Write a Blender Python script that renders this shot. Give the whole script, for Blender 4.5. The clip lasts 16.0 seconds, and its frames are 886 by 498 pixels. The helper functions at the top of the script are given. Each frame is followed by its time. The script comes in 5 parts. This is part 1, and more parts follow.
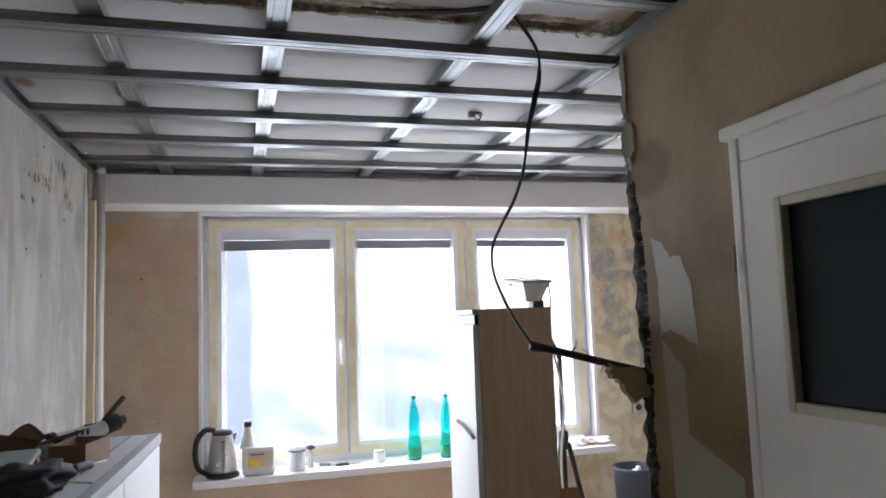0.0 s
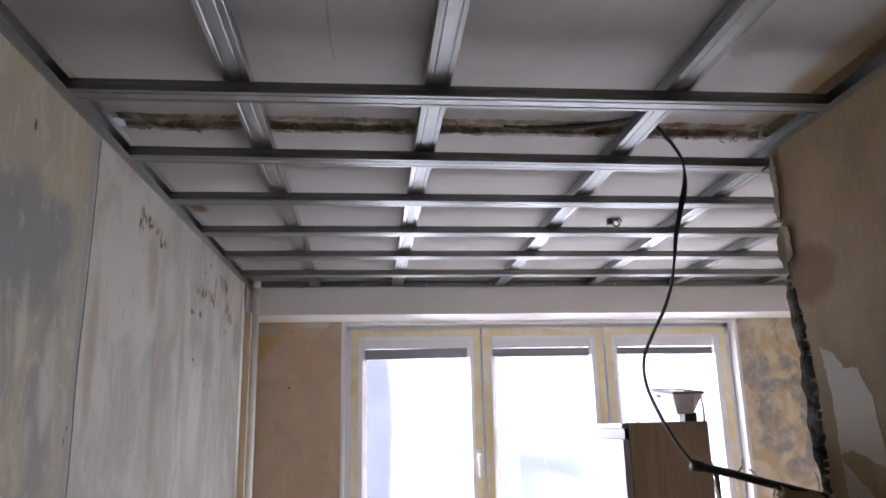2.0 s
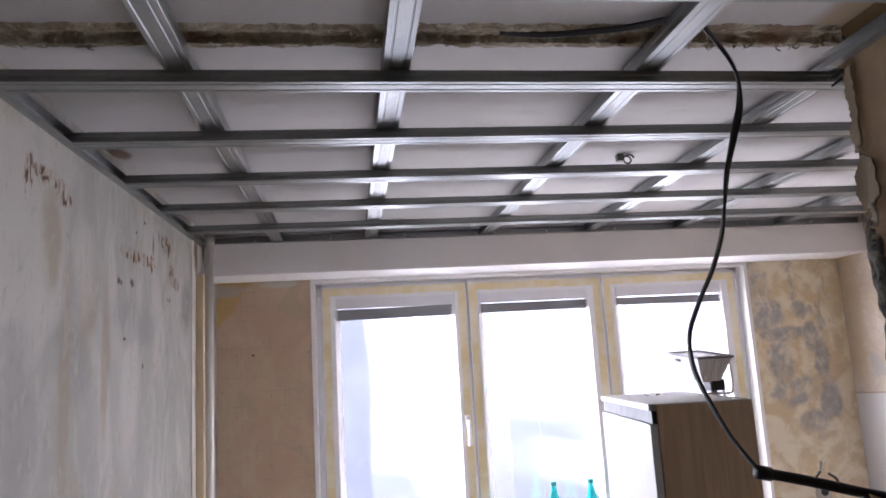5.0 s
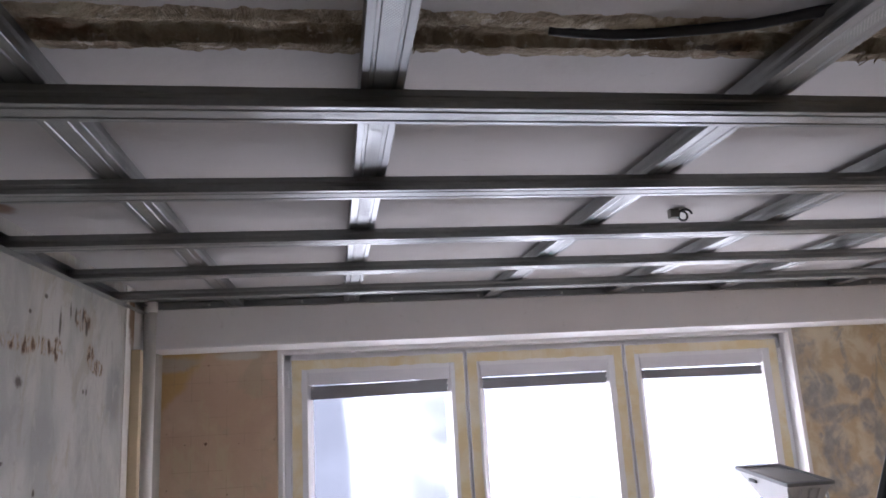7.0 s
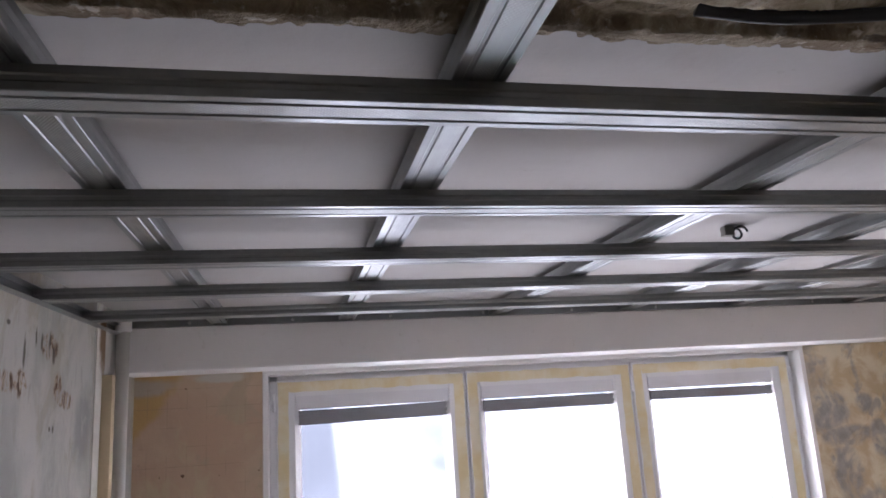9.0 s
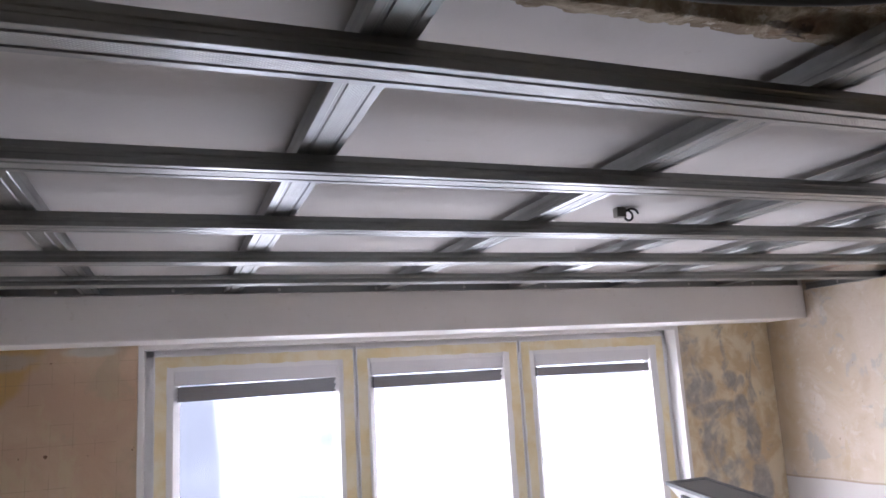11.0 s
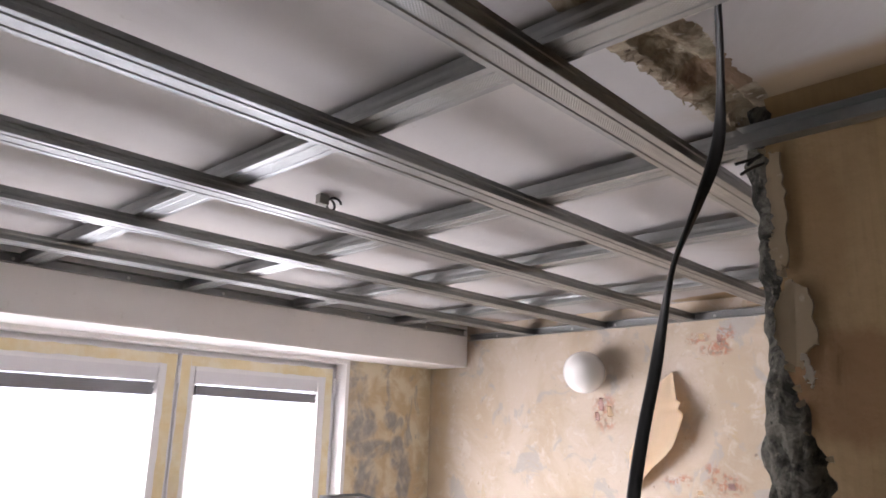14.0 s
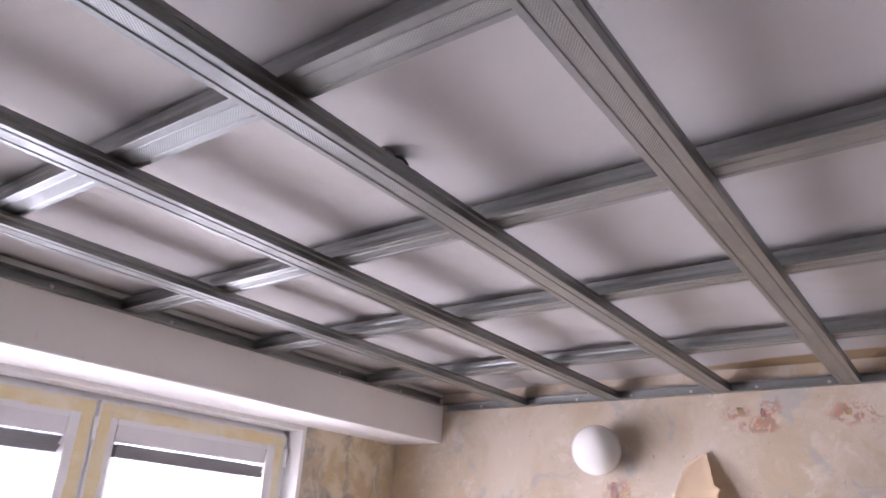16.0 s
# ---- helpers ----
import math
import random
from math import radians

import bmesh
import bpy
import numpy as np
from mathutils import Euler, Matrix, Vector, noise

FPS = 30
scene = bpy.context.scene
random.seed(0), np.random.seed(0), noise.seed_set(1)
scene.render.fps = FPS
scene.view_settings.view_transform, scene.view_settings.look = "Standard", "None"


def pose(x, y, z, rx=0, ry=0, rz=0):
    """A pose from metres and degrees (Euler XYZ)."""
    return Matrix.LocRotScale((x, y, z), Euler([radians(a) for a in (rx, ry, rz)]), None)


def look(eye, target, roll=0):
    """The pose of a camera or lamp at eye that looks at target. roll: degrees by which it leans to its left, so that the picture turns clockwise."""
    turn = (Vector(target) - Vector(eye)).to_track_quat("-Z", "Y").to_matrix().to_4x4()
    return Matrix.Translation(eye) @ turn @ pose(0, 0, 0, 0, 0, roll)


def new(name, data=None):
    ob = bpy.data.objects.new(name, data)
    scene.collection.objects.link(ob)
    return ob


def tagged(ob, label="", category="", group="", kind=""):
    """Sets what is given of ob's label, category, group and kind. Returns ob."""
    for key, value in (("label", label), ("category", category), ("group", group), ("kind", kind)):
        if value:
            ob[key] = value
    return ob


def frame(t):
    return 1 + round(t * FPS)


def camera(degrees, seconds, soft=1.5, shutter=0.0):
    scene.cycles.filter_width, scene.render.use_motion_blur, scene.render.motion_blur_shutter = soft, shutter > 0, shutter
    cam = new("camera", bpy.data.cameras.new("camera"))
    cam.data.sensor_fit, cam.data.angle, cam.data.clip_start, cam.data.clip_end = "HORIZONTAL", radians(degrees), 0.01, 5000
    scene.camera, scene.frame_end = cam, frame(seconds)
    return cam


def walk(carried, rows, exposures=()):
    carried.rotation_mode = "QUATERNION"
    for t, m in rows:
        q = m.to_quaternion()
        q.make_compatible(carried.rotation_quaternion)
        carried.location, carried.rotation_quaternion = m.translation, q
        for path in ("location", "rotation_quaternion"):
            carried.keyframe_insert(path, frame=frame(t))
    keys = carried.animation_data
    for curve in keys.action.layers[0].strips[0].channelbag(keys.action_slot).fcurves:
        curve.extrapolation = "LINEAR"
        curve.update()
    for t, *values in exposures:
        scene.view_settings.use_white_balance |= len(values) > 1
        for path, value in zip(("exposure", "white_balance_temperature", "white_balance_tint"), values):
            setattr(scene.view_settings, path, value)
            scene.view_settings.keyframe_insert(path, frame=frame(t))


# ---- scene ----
cam = camera(63.2, 16.0, soft=1.7)
EXPOSURES = [(0, 3.05, 6000, 13), (1.2, 3.03, 6200, 19), (2.2, 2.98, 6250, 22), (3.0, 3.2, 6200, 23), (3.6, 3.28, 6250, 24), (7.0, 2.68, 6150, 23), (11.0, 2.96, 6150, 22), (12.2, 2.86, 6250, 23), (13.0, 2.72, 6650, 25), (13.6, 3.12, 6650, 22), (14.9, 3.26, 6500, 22), (15.5, 3.10, 6350, 26), (16, 3.12, 6300, 30)]
PATH = [
    (0, (-0.111, -2.324, 1.633), (0.42, -0.405, 1.822), -2.0),
    (0.5, (-0.114, -2.317, 1.633), (0.291, -0.372, 1.863), -2.2),
    (1, (-0.118, -2.314, 1.638), (0.178, -0.361, 1.955), -1.9),
    (1.5, (-0.144, -2.327, 1.642), (0.084, -0.388, 2.076), -1.4),
    (2, (-0.162, -2.328, 1.65), (0.023, -0.396, 2.135), -1.3),
    (2.5, (-0.166, -2.32, 1.656), (-0.018, -0.386, 2.144), -1.2),
    (3, (-0.171, -2.286, 1.662), (-0.028, -0.349, 2.136), -1.2),
    (3.5, (-0.193, -2.19, 1.663), (-0.001, -0.248, 2.1), -2.0),
    (3.7, (-0.205, -2.15, 1.662), (-0.009, -0.201, 2.067), -2.6),
    (5.8, (-0.09, -1.655, 1.899), (0.17, 0.302, 2.22), -3.4),
    (6, (-0.114, -1.591, 1.925), (0.142, 0.357, 2.296), -4.1),
    (6.5, (-0.141, -1.427, 1.966), (0.207, 0.51, 2.326), -4.3),
    (7, (-0.086, -1.302, 2.001), (0.198, 0.632, 2.423), -3.2),
    (7.4, (-0.069, -1.246, 2.027), (0.193, 0.696, 2.425), -1.4),
    (7.5, (-0.083, -1.236, 2.029), (0.076, 0.726, 2.384), -1.2),
    (8, (-0.149, -1.165, 2.043), (0.106, 0.775, 2.454), -2.9),
    (8.2, (-0.183, -1.138, 2.063), (0.164, 0.78, 2.514), -3.7),
    (10.3, (-0.22, -1.03, 2.107), (0.217, 0.889, 2.461), -3.0),
    (10.5, (-0.22, -1.037, 2.099), (0.288, 0.866, 2.449), -2.9),
    (11, (-0.213, -1.018, 2.098), (0.469, 0.831, 2.442), -3.3),
    (11.5, (-0.2, -1.007, 2.095), (0.652, 0.769, 2.441), -3.6),
    (12, (-0.199, -0.99, 2.088), (0.764, 0.736, 2.397), -3.7),
    (12.5, (-0.199, -0.976, 2.077), (0.89, 0.66, 2.446), -3.4),
    (13, (-0.196, -0.956, 2.056), (0.977, 0.585, 2.56), -1.7),
    (13.5, (-0.189, -0.91, 2.002), (1.1, 0.542, 2.479), -1.2),
    (14, (-0.14, -0.865, 1.95), (1.241, 0.495, 2.441), 1.5),
    (14.5, (-0.02, -0.792, 1.903), (1.271, 0.598, 2.536), 5.6),
    (15, (0.051, -0.726, 1.877), (1.296, 0.695, 2.531), 7.1),
    (15.5, (0.036, -0.508, 1.863), (1.314, 0.863, 2.563), 5.4),
    (16, (0.021, -0.26, 1.876), (1.5, 0.856, 2.629), 3.2),
]
walk(cam, [(t, look(eye, target, roll)) for t, eye, target, roll in PATH], EXPOSURES)

# ---- light ----
world = bpy.data.worlds.new("sky")
scene.world = world
world.use_nodes = True
wn = world.node_tree.nodes
sky = wn.new("ShaderNodeTexSky")
sky.sky_type, sky.sun_disc = "NISHITA", False
sky.sun_elevation, sky.sun_rotation = radians(42), radians(150)
world.node_tree.links.new(sky.outputs[0], wn["Background"].inputs[0])
wn["Background"].inputs[1].default_value = 0.15
sun = new("sun", bpy.data.lights.new("sun", "SUN"))
sun.data.energy, sun.data.angle, sun.data.color = 1.0, radians(12), (1.0, 0.96, 0.9)
sun.matrix_world = look((2, 14, 14), (1, 0, 0))
WINDOW_LIGHT = 0.92  # radiance of the sky's light that falls in through the panes
PANES = [(-0.238, 0.390), (0.524, 1.130), (1.284, 1.900)]
PANE_LOW, PANE_HIGH = 0.935, 2.186
for (x0, x1), slant in zip(PANES, (0.95, 0.75, 0.3)):
    lamp = new("window_daylight", bpy.data.lights.new("window_daylight", "AREA"))
    lamp.data.shape, lamp.data.size, lamp.data.size_y = "RECTANGLE", x1 - x0, PANE_HIGH - PANE_LOW
    lamp.data.energy = WINDOW_LIGHT * math.pi * (x1 - x0) * (PANE_HIGH - PANE_LOW)
    lamp.data.color, lamp.data.spread = (0.93, 0.97, 1.0), radians(150)
    lamp.matrix_world = look(((x0 + x1) / 2, 2.075, (PANE_LOW + PANE_HIGH) / 2), ((x0 + x1) / 2 + slant, 0.85, 1.10))


# bright haze outside the window
bm = bmesh.new()
bm.faces.new([bm.verts.new(v) for v in ((-30, 9, -14), (34, 9, -14), (34, 9, 24), (-30, 9, 24))])
mesh = bpy.data.meshes.new("backdrop")
bm.to_mesh(mesh)
bm.free()
haze = bpy.data.materials.new("bright_haze")
haze.use_nodes = True
glow = haze.node_tree.nodes.new("ShaderNodeEmission")
glow.inputs[0].default_value = (0.96, 0.98, 1.0, 1)
place = haze.node_tree.nodes.new("ShaderNodeNewGeometry")
split = haze.node_tree.nodes.new("ShaderNodeSeparateXYZ")
fade = haze.node_tree.nodes.new("ShaderNodeMapRange")
haze.node_tree.links.new(place.outputs["Position"], split.inputs[0])
haze.node_tree.links.new(split.outputs[2], fade.inputs[0])
for socket, value in zip(fade.inputs[1:], (-5.0, 1.0, 0.5, 3.6)):
    socket.default_value = value
tilt = haze.node_tree.nodes.new("ShaderNodeMapRange")
haze.node_tree.links.new(split.outputs[0], tilt.inputs[0])
for socket, value in zip(tilt.inputs[1:], (-14.0, 14.0, 2.1, 0.3)):
    socket.default_value = value
both = haze.node_tree.nodes.new("ShaderNodeMath")
both.operation = "MULTIPLY"
haze.node_tree.links.new(fade.outputs[0], both.inputs[0])
haze.node_tree.links.new(tilt.outputs[0], both.inputs[1])
haze.node_tree.links.new(both.outputs[0], glow.inputs[1])
haze.node_tree.links.new(glow.outputs[0], haze.node_tree.nodes["Material Output"].inputs[0])
mesh.materials.append(haze)
tagged(new("backdrop", mesh), "blinding white haze outside the windows", "sky", kind="structure")


# ---- materials ----
class Nodes:
    """A small wrapper for writing node materials."""

    def __init__(self, name):
        self.mat = bpy.data.materials.new(name)
        self.mat.use_nodes = True
        self.tree = self.mat.node_tree
        self.bsdf = self.tree.nodes["Principled BSDF"]
        self.pos = self.tree.nodes.new("ShaderNodeNewGeometry").outputs["Position"]
        self.obj = self.tree.nodes.new("ShaderNodeTexCoord").outputs["Object"]

    def put(self, socket, value):
        if isinstance(value, bpy.types.NodeSocket):
            self.tree.links.new(value, socket)
        elif isinstance(value, (tuple, list)) and len(value) == 3 and socket.type == "RGBA":
            socket.default_value = (*value, 1)
        else:
            socket.default_value = value

    def math(self, op, a, b=0.0, c=0.0):
        n = self.tree.nodes.new("ShaderNodeMath")
        n.operation = op
        for s, v in zip(n.inputs, (a, b, c)):
            self.put(s, v)
        return n.outputs[0]

    def vec(self, op, a, b=(0, 0, 0)):
        n = self.tree.nodes.new("ShaderNodeVectorMath")
        n.operation = op
        self.put(n.inputs[0], a)
        self.put(n.inputs[1], b)
        return n.outputs["Value" if op in ("LENGTH", "DISTANCE", "DOT_PRODUCT") else "Vector"]

    def noise(self, scale, detail=4, rough=0.55, at=None, distort=0.0, color=False):
        n = self.tree.nodes.new("ShaderNodeTexNoise")
        self.put(n.inputs["Vector"], at if at is not None else self.pos)
        n.inputs["Scale"].default_value, n.inputs["Detail"].default_value = scale, detail
        n.inputs["Roughness"].default_value, n.inputs["Distortion"].default_value = rough, distort
        return n.outputs["Color" if color else "Fac"]

    def ramp(self, fac, low, high, a=0.0, b=1.0):
        n = self.tree.nodes.new("ShaderNodeMapRange")
        n.interpolation_type = "SMOOTHSTEP"
        for s, v in zip(n.inputs, (fac, low, high, a, b)):
            self.put(s, v)
        return n.outputs[0]

    def mix(self, fac, a, b, blend="MIX"):
        n = self.tree.nodes.new("ShaderNodeMix")
        n.data_type, n.blend_type = "RGBA", blend
        self.put(n.inputs[0], fac)
        self.put(n.inputs[6], a)
        self.put(n.inputs[7], b)
        return n.outputs[2]

    def combine(self, value):
        n = self.tree.nodes.new("ShaderNodeCombineXYZ")
        for s in n.inputs:
            self.put(s, value)
        return n.outputs[0]

    def bump(self, height, strength=0.3, distance=0.01):
        n = self.tree.nodes.new("ShaderNodeBump")
        n.inputs["Strength"].default_value, n.inputs["Distance"].default_value = strength, distance
        self.put(n.inputs["Height"], height)
        self.put(self.bsdf.inputs["Normal"], n.outputs[0])

    def stretch(self, scale, at=None):
        return self.vec("MULTIPLY", at if at is not None else self.pos, scale)

    def blob(self, centre, size, edge=0.35, ragged=0.5, scale=9.0):
        """A mask of one stain at a place in the room, with a ragged outline."""
        off = self.vec("DIVIDE", self.vec("SUBTRACT", self.pos, centre), size)
        far = self.math("ADD", self.vec("LENGTH", off), self.math("MULTIPLY", self.math("SUBTRACT", self.noise(scale, 5, 0.6), 0.5), ragged * 4))
        return self.ramp(far, 1.0 - edge, 1.0 + edge, 1.0, 0.0)

    def done(self, color, rough=0.7, metal=0.0, **more):
        self.put(self.bsdf.inputs["Base Color"], color)
        self.put(self.bsdf.inputs["Roughness"], rough)
        self.put(self.bsdf.inputs["Metallic"], metal)
        for key, value in more.items():
            self.put(self.bsdf.inputs[key.replace("_", " ")], value)
        return self.mat


def plain(name, color, rough=0.5, metal=0.0, vary=0.12, scale=14.0, bump=0.0):
    n = Nodes(name)
    f = n.noise(scale, 4, 0.6, n.obj)
    g = n.noise(scale * 9, 3, 0.6, n.obj)
    c = n.mix(f, tuple(v * (1 - vary) for v in color), tuple(min(1, v * (1 + vary)) for v in color))
    c = n.mix(n.ramp(g, 0.55, 0.75, 0, 0.35), c, tuple(v * (1 - 2 * vary) for v in color))
    if bump:
        n.bump(g, bump, 0.004)
    return n.done(c, n.ramp(f, 0.2, 0.8, rough * 0.85, min(1, rough * 1.15)), metal)


def make_zinc():
    n = Nodes("galvanised_steel")
    spang = n.noise(60, 3, 0.6, n.obj)
    along = n.noise(30, 3, 0.6, n.stretch((0.025, 7, 7), n.obj))
    c = n.mix(spang, (0.245, 0.253, 0.249), (0.315, 0.323, 0.319))
    c = n.mix(n.ramp(along, 0.50, 0.72, 0, 0.10), c, (0.15, 0.153, 0.15))
    s = n.tree.nodes.new("ShaderNodeSeparateXYZ")
    n.put(s.inputs[0], n.obj)
    dots = n.math("MULTIPLY", n.math("SINE", n.math("MULTIPLY", s.outputs[0], 1050.0)), n.math("SINE", n.math("MULTIPLY", s.outputs[1], 1400.0)))
    band = n.ramp(n.math("ABSOLUTE", s.outputs[1]), 0.0115, 0.0095)
    worn = n.ramp(n.noise(5, 3, 0.6, n.obj), 0.38, 0.54)
    dots = n.math("MULTIPLY", dots, n.math("MULTIPLY", band, worn))
    c = n.mix(n.ramp(dots, 0.1, 0.7, 0, 0.6), c, (0.46, 0.47, 0.47))
    scratch = n.noise(90, 3, 0.6, n.stretch((0.06, 3, 3), n.obj))
    dull = n.noise(3.5, 3, 0.6, n.obj)
    n.bump(n.math("ADD", dots, n.math("MULTIPLY", scratch, 0.2)), 0.35, 0.0009)
    return n.done(c, n.math("ADD", n.ramp(along, 0.3, 0.7, 0.30, 0.35), n.ramp(dull, 0.4, 0.65, 0.0, 0.08)), 1.0)


def make_ceiling():
    n = Nodes("whitewashed_slab")
    big = n.noise(1.3, 4, 0.6)
    c = n.mix(n.ramp(big, 0.3, 0.7), (0.409, 0.391, 0.382), (0.458, 0.440, 0.430))
    rough = n.noise(0.9, 5, 0.6, n.stretch((3, 0.5, 1)))
    c = n.mix(n.ramp(rough, 0.6, 0.78, 0, 0.35), c, (0.374, 0.340, 0.313))
    smear = n.noise(3.1, 7, 0.66, n.stretch((1, 0.7, 1)), 0.8)
    c = n.mix(n.ramp(smear, 0.50, 0.70, 0, 0.30), c, (0.338, 0.294, 0.258))
    c = n.mix(n.ramp(n.noise(22, 4, 0.6), 0.72, 0.77, 0, 0.2), c, (0.254, 0.215, 0.179))
    for y in (-0.62, -0.95, -1.3):
        c = n.mix(n.math("MULTIPLY", n.blob((0.955, y, 2.478), (0.075, 0.24, 0.3), 0.4, 0.2, 6), 0.75), c, (0.289, 0.190, 0.076))
    c = n.mix(n.math("MULTIPLY", n.blob((2.50, 1.45, 2.478), (0.10, 0.12, 0.3), 0.4, 0.3, 8), 0.7), c, (0.306, 0.203, 0.143))
    c = n.mix(n.math("MULTIPLY", n.blob((-0.83, 0.34, 2.478), (0.03, 0.05, 0.3), 0.4, 0.3, 12), 0.8), c, (0.204, 0.110, 0.059))
    w = n.tree.nodes.new("ShaderNodeSeparateXYZ")
    n.put(w.inputs[0], n.pos)
    crack = n.math("ABSOLUTE", n.math("ADD", n.math("SUBTRACT", w.outputs[0], -0.26), n.math("MULTIPLY", n.math("SUBTRACT", n.noise(9, 4, 0.6), 0.5), 0.02)))
    c = n.mix(n.math("MULTIPLY", n.ramp(crack, 0.004, 0.001), n.ramp(w.outputs[1], -0.80, -0.83, 0, 0.5)), c, (0.255, 0.211, 0.168))
    # brown edge along the far wall, where an old papered strip ends
    side = n.blob((2.53, 0.02, 2.478), (0.075, 0.44, 0.246), 0.15, 0.2, 7)
    c = n.mix(side, c, (0.282, 0.194, 0.103))
    n.bump(n.noise(40, 4, 0.6), 0.25, 0.004)
    return n.done(c, 0.9)


def make_groove():
    n = Nodes("torn_plaster_in_groove")
    a = n.noise(12, 6, 0.65, distort=0.8)
    b = n.noise(45, 4, 0.6)
    c = n.mix(n.ramp(a, 0.35, 0.65), (0.165, 0.12, 0.072), (0.40, 0.345, 0.25))
    c = n.mix(n.ramp(b, 0.58, 0.68, 0, 0.7), c, (0.54, 0.49, 0.41))
    c = n.mix(n.ramp(n.noise(5, 3, 0.5), 0.62, 0.68, 0, 0.7), c, (0.17, 0.09, 0.045))
    c = n.mix(n.ramp(n.noise(9, 5, 0.65, n.stretch((0.6, 1.5, 1))), 0.62, 0.67, 0, 0.8), c, (0.06, 0.045, 0.032))
    n.bump(n.math("ADD", a, n.math("MULTIPLY", b, 0.5)), 0.9, 0.02)
    return n.done(c, 0.95)


def make_left_wall():
    n = Nodes("scraped_grey_plaster")
    s = n.tree.nodes.new("ShaderNodeSeparateXYZ")
    n.put(s.inputs[0], n.pos)
    tall = n.noise(2.1, 6, 0.6, n.stretch((1, 1, 0.55)), 0.9)
    mid = n.noise(4.2, 7, 0.64, n.stretch((1, 1.1, 0.55)), 0.9)
    fine = n.noise(13, 7, 0.68, n.stretch((1, 1.1, 0.50)), 0.9)
    # far panel: whitish scraped skim over grey
    c = n.mix(n.ramp(tall, 0.40, 0.60), (0.364, 0.356, 0.325), (0.475, 0.459, 0.421))
    c = n.mix(n.ramp(mid, 0.52, 0.64, 0, 0.7), c, (0.372, 0.333, 0.261))
    c = n.mix(n.ramp(n.noise(3.3, 6, 0.62, n.stretch((1, 1, 0.45)), 0.8), 0.55, 0.66, 0, 0.6), c, (0.301, 0.295, 0.271))
    # near panel: cream coat worn down to blue-grey
    cream = n.mix(n.ramp(mid, 0.42, 0.60), (0.396, 0.348, 0.246), (0.341, 0.314, 0.254))
    cream = n.mix(n.ramp(tall, 0.52, 0.62, 0, 0.6), cream, (0.317, 0.310, 0.279))
    near = n.ramp(s.outputs[1], -0.53, -0.56)
    c = n.mix(near, c, cream)
    for at, size, much in (((-0.99, 2.06), (0.16, 0.10), 0.9), ((-0.80, 2.06), (0.17, 0.12), 0.9), ((-0.92, 1.96), (0.20, 0.09), 0.8), ((-0.70, 2.10), (0.05, 0.09), 0.7), ((-0.88, 1.80), (0.05, 0.16), 0.45), ((-0.70, 1.74), (0.06, 0.20), 0.55), ((-1.05, 1.70), (0.08, 0.14), 0.4), ((-0.20, 1.72), (0.13, 0.20), 0.45), ((0.10, 1.90), (0.10, 0.16), 0.4), ((0.62, 1.98), (0.22, 0.08), 0.3), ((1.26, 2.10), (0.07, 0.10), 0.6)):
        c = n.mix(n.math("MULTIPLY", n.blob((-0.85, at[0], at[1]), (0.4, *size), 0.35, 0.4, 7), much), c, (0.215, 0.222, 0.217))
    for at, size in (((-0.05, 2.16), (0.05, 0.14)), ((0.05, 1.80), (0.035, 0.26)), ((0.33, 1.86), (0.03, 0.22)), ((-0.47, 1.86), (0.03, 0.20)), ((0.20, 2.02), (0.06, 0.12))):
        c = n.mix(n.math("MULTIPLY", n.blob((-0.85, at[0], at[1]), (0.4, *size), 0.5, 0.35, 9), 0.7), c, (0.333, 0.276, 0.189))
    for at, size in (((-0.68, 1.77), (0.035, 0.10)), ((-0.82, 1.86), (0.02, 0.10)), ((-0.12, 1.98), (0.05, 0.16)), ((0.16, 2.12), (0.07, 0.12)), ((0.55, 1.72), (0.08, 0.20))):
        c = n.mix(n.math("MULTIPLY", n.blob((-0.85, at[0], at[1]), (0.4, *size), 0.5, 0.35, 9), 0.6), c, (0.507, 0.490, 0.446))
    # scraper marks and grain
    c = n.mix(n.ramp(fine, 0.53, 0.62, 0, 0.38), c, (0.491, 0.467, 0.407))
    c = n.mix(n.ramp(n.noise(30, 5, 0.68, n.stretch((1, 1.1, 0.40)), 0.7), 0.56, 0.68, 0, 0.40), c, (0.285, 0.264, 0.221))
    c = n.mix(n.ramp(n.noise(120, 3, 0.7), 0.58, 0.72, 0, 0.25), c, (0.285, 0.268, 0.236))
    seam = n.ramp(n.math("ABSOLUTE", n.math("ADD", s.outputs[1], 0.552)), 0.020, 0.006)
    c = n.mix(n.math("MULTIPLY", seam, 0.75), c, (0.285, 0.287, 0.279))
    lip = n.math("MULTIPLY", n.ramp(s.outputs[1], -0.545, -0.535), n.ramp(s.outputs[1], -0.490, -0.515))
    c = n.mix(n.math("MULTIPLY", lip, n.ramp(n.noise(5, 4, 0.6), 0.4, 0.6, 0.1, 0.7)), c, (0.396, 0.337, 0.229))
    # rusty scars
    streak = n.noise(46, 5, 0.72, n.stretch((1, 1, 0.42)), 0.6)
    for at, size in (((-0.08, 2.290), (0.10, 0.022)), ((-0.18, 2.275), (0.022, 0.055)), ((0.02, 2.262), (0.05, 0.020)), ((0.55, 2.202), (0.09, 0.022)), ((0.69, 2.206), (0.06, 0.020)), ((0.78, 2.208), (0.035, 0.032)), ((1.03, 2.205), (0.03, 0.035)), ((1.10, 2.170), (0.055, 0.022)), ((0.96, 2.30), (0.06, 0.03))):
        near_it = n.blob((-0.85, at[0], at[1]), (0.4, *size), 0.35, 0.35, 12)
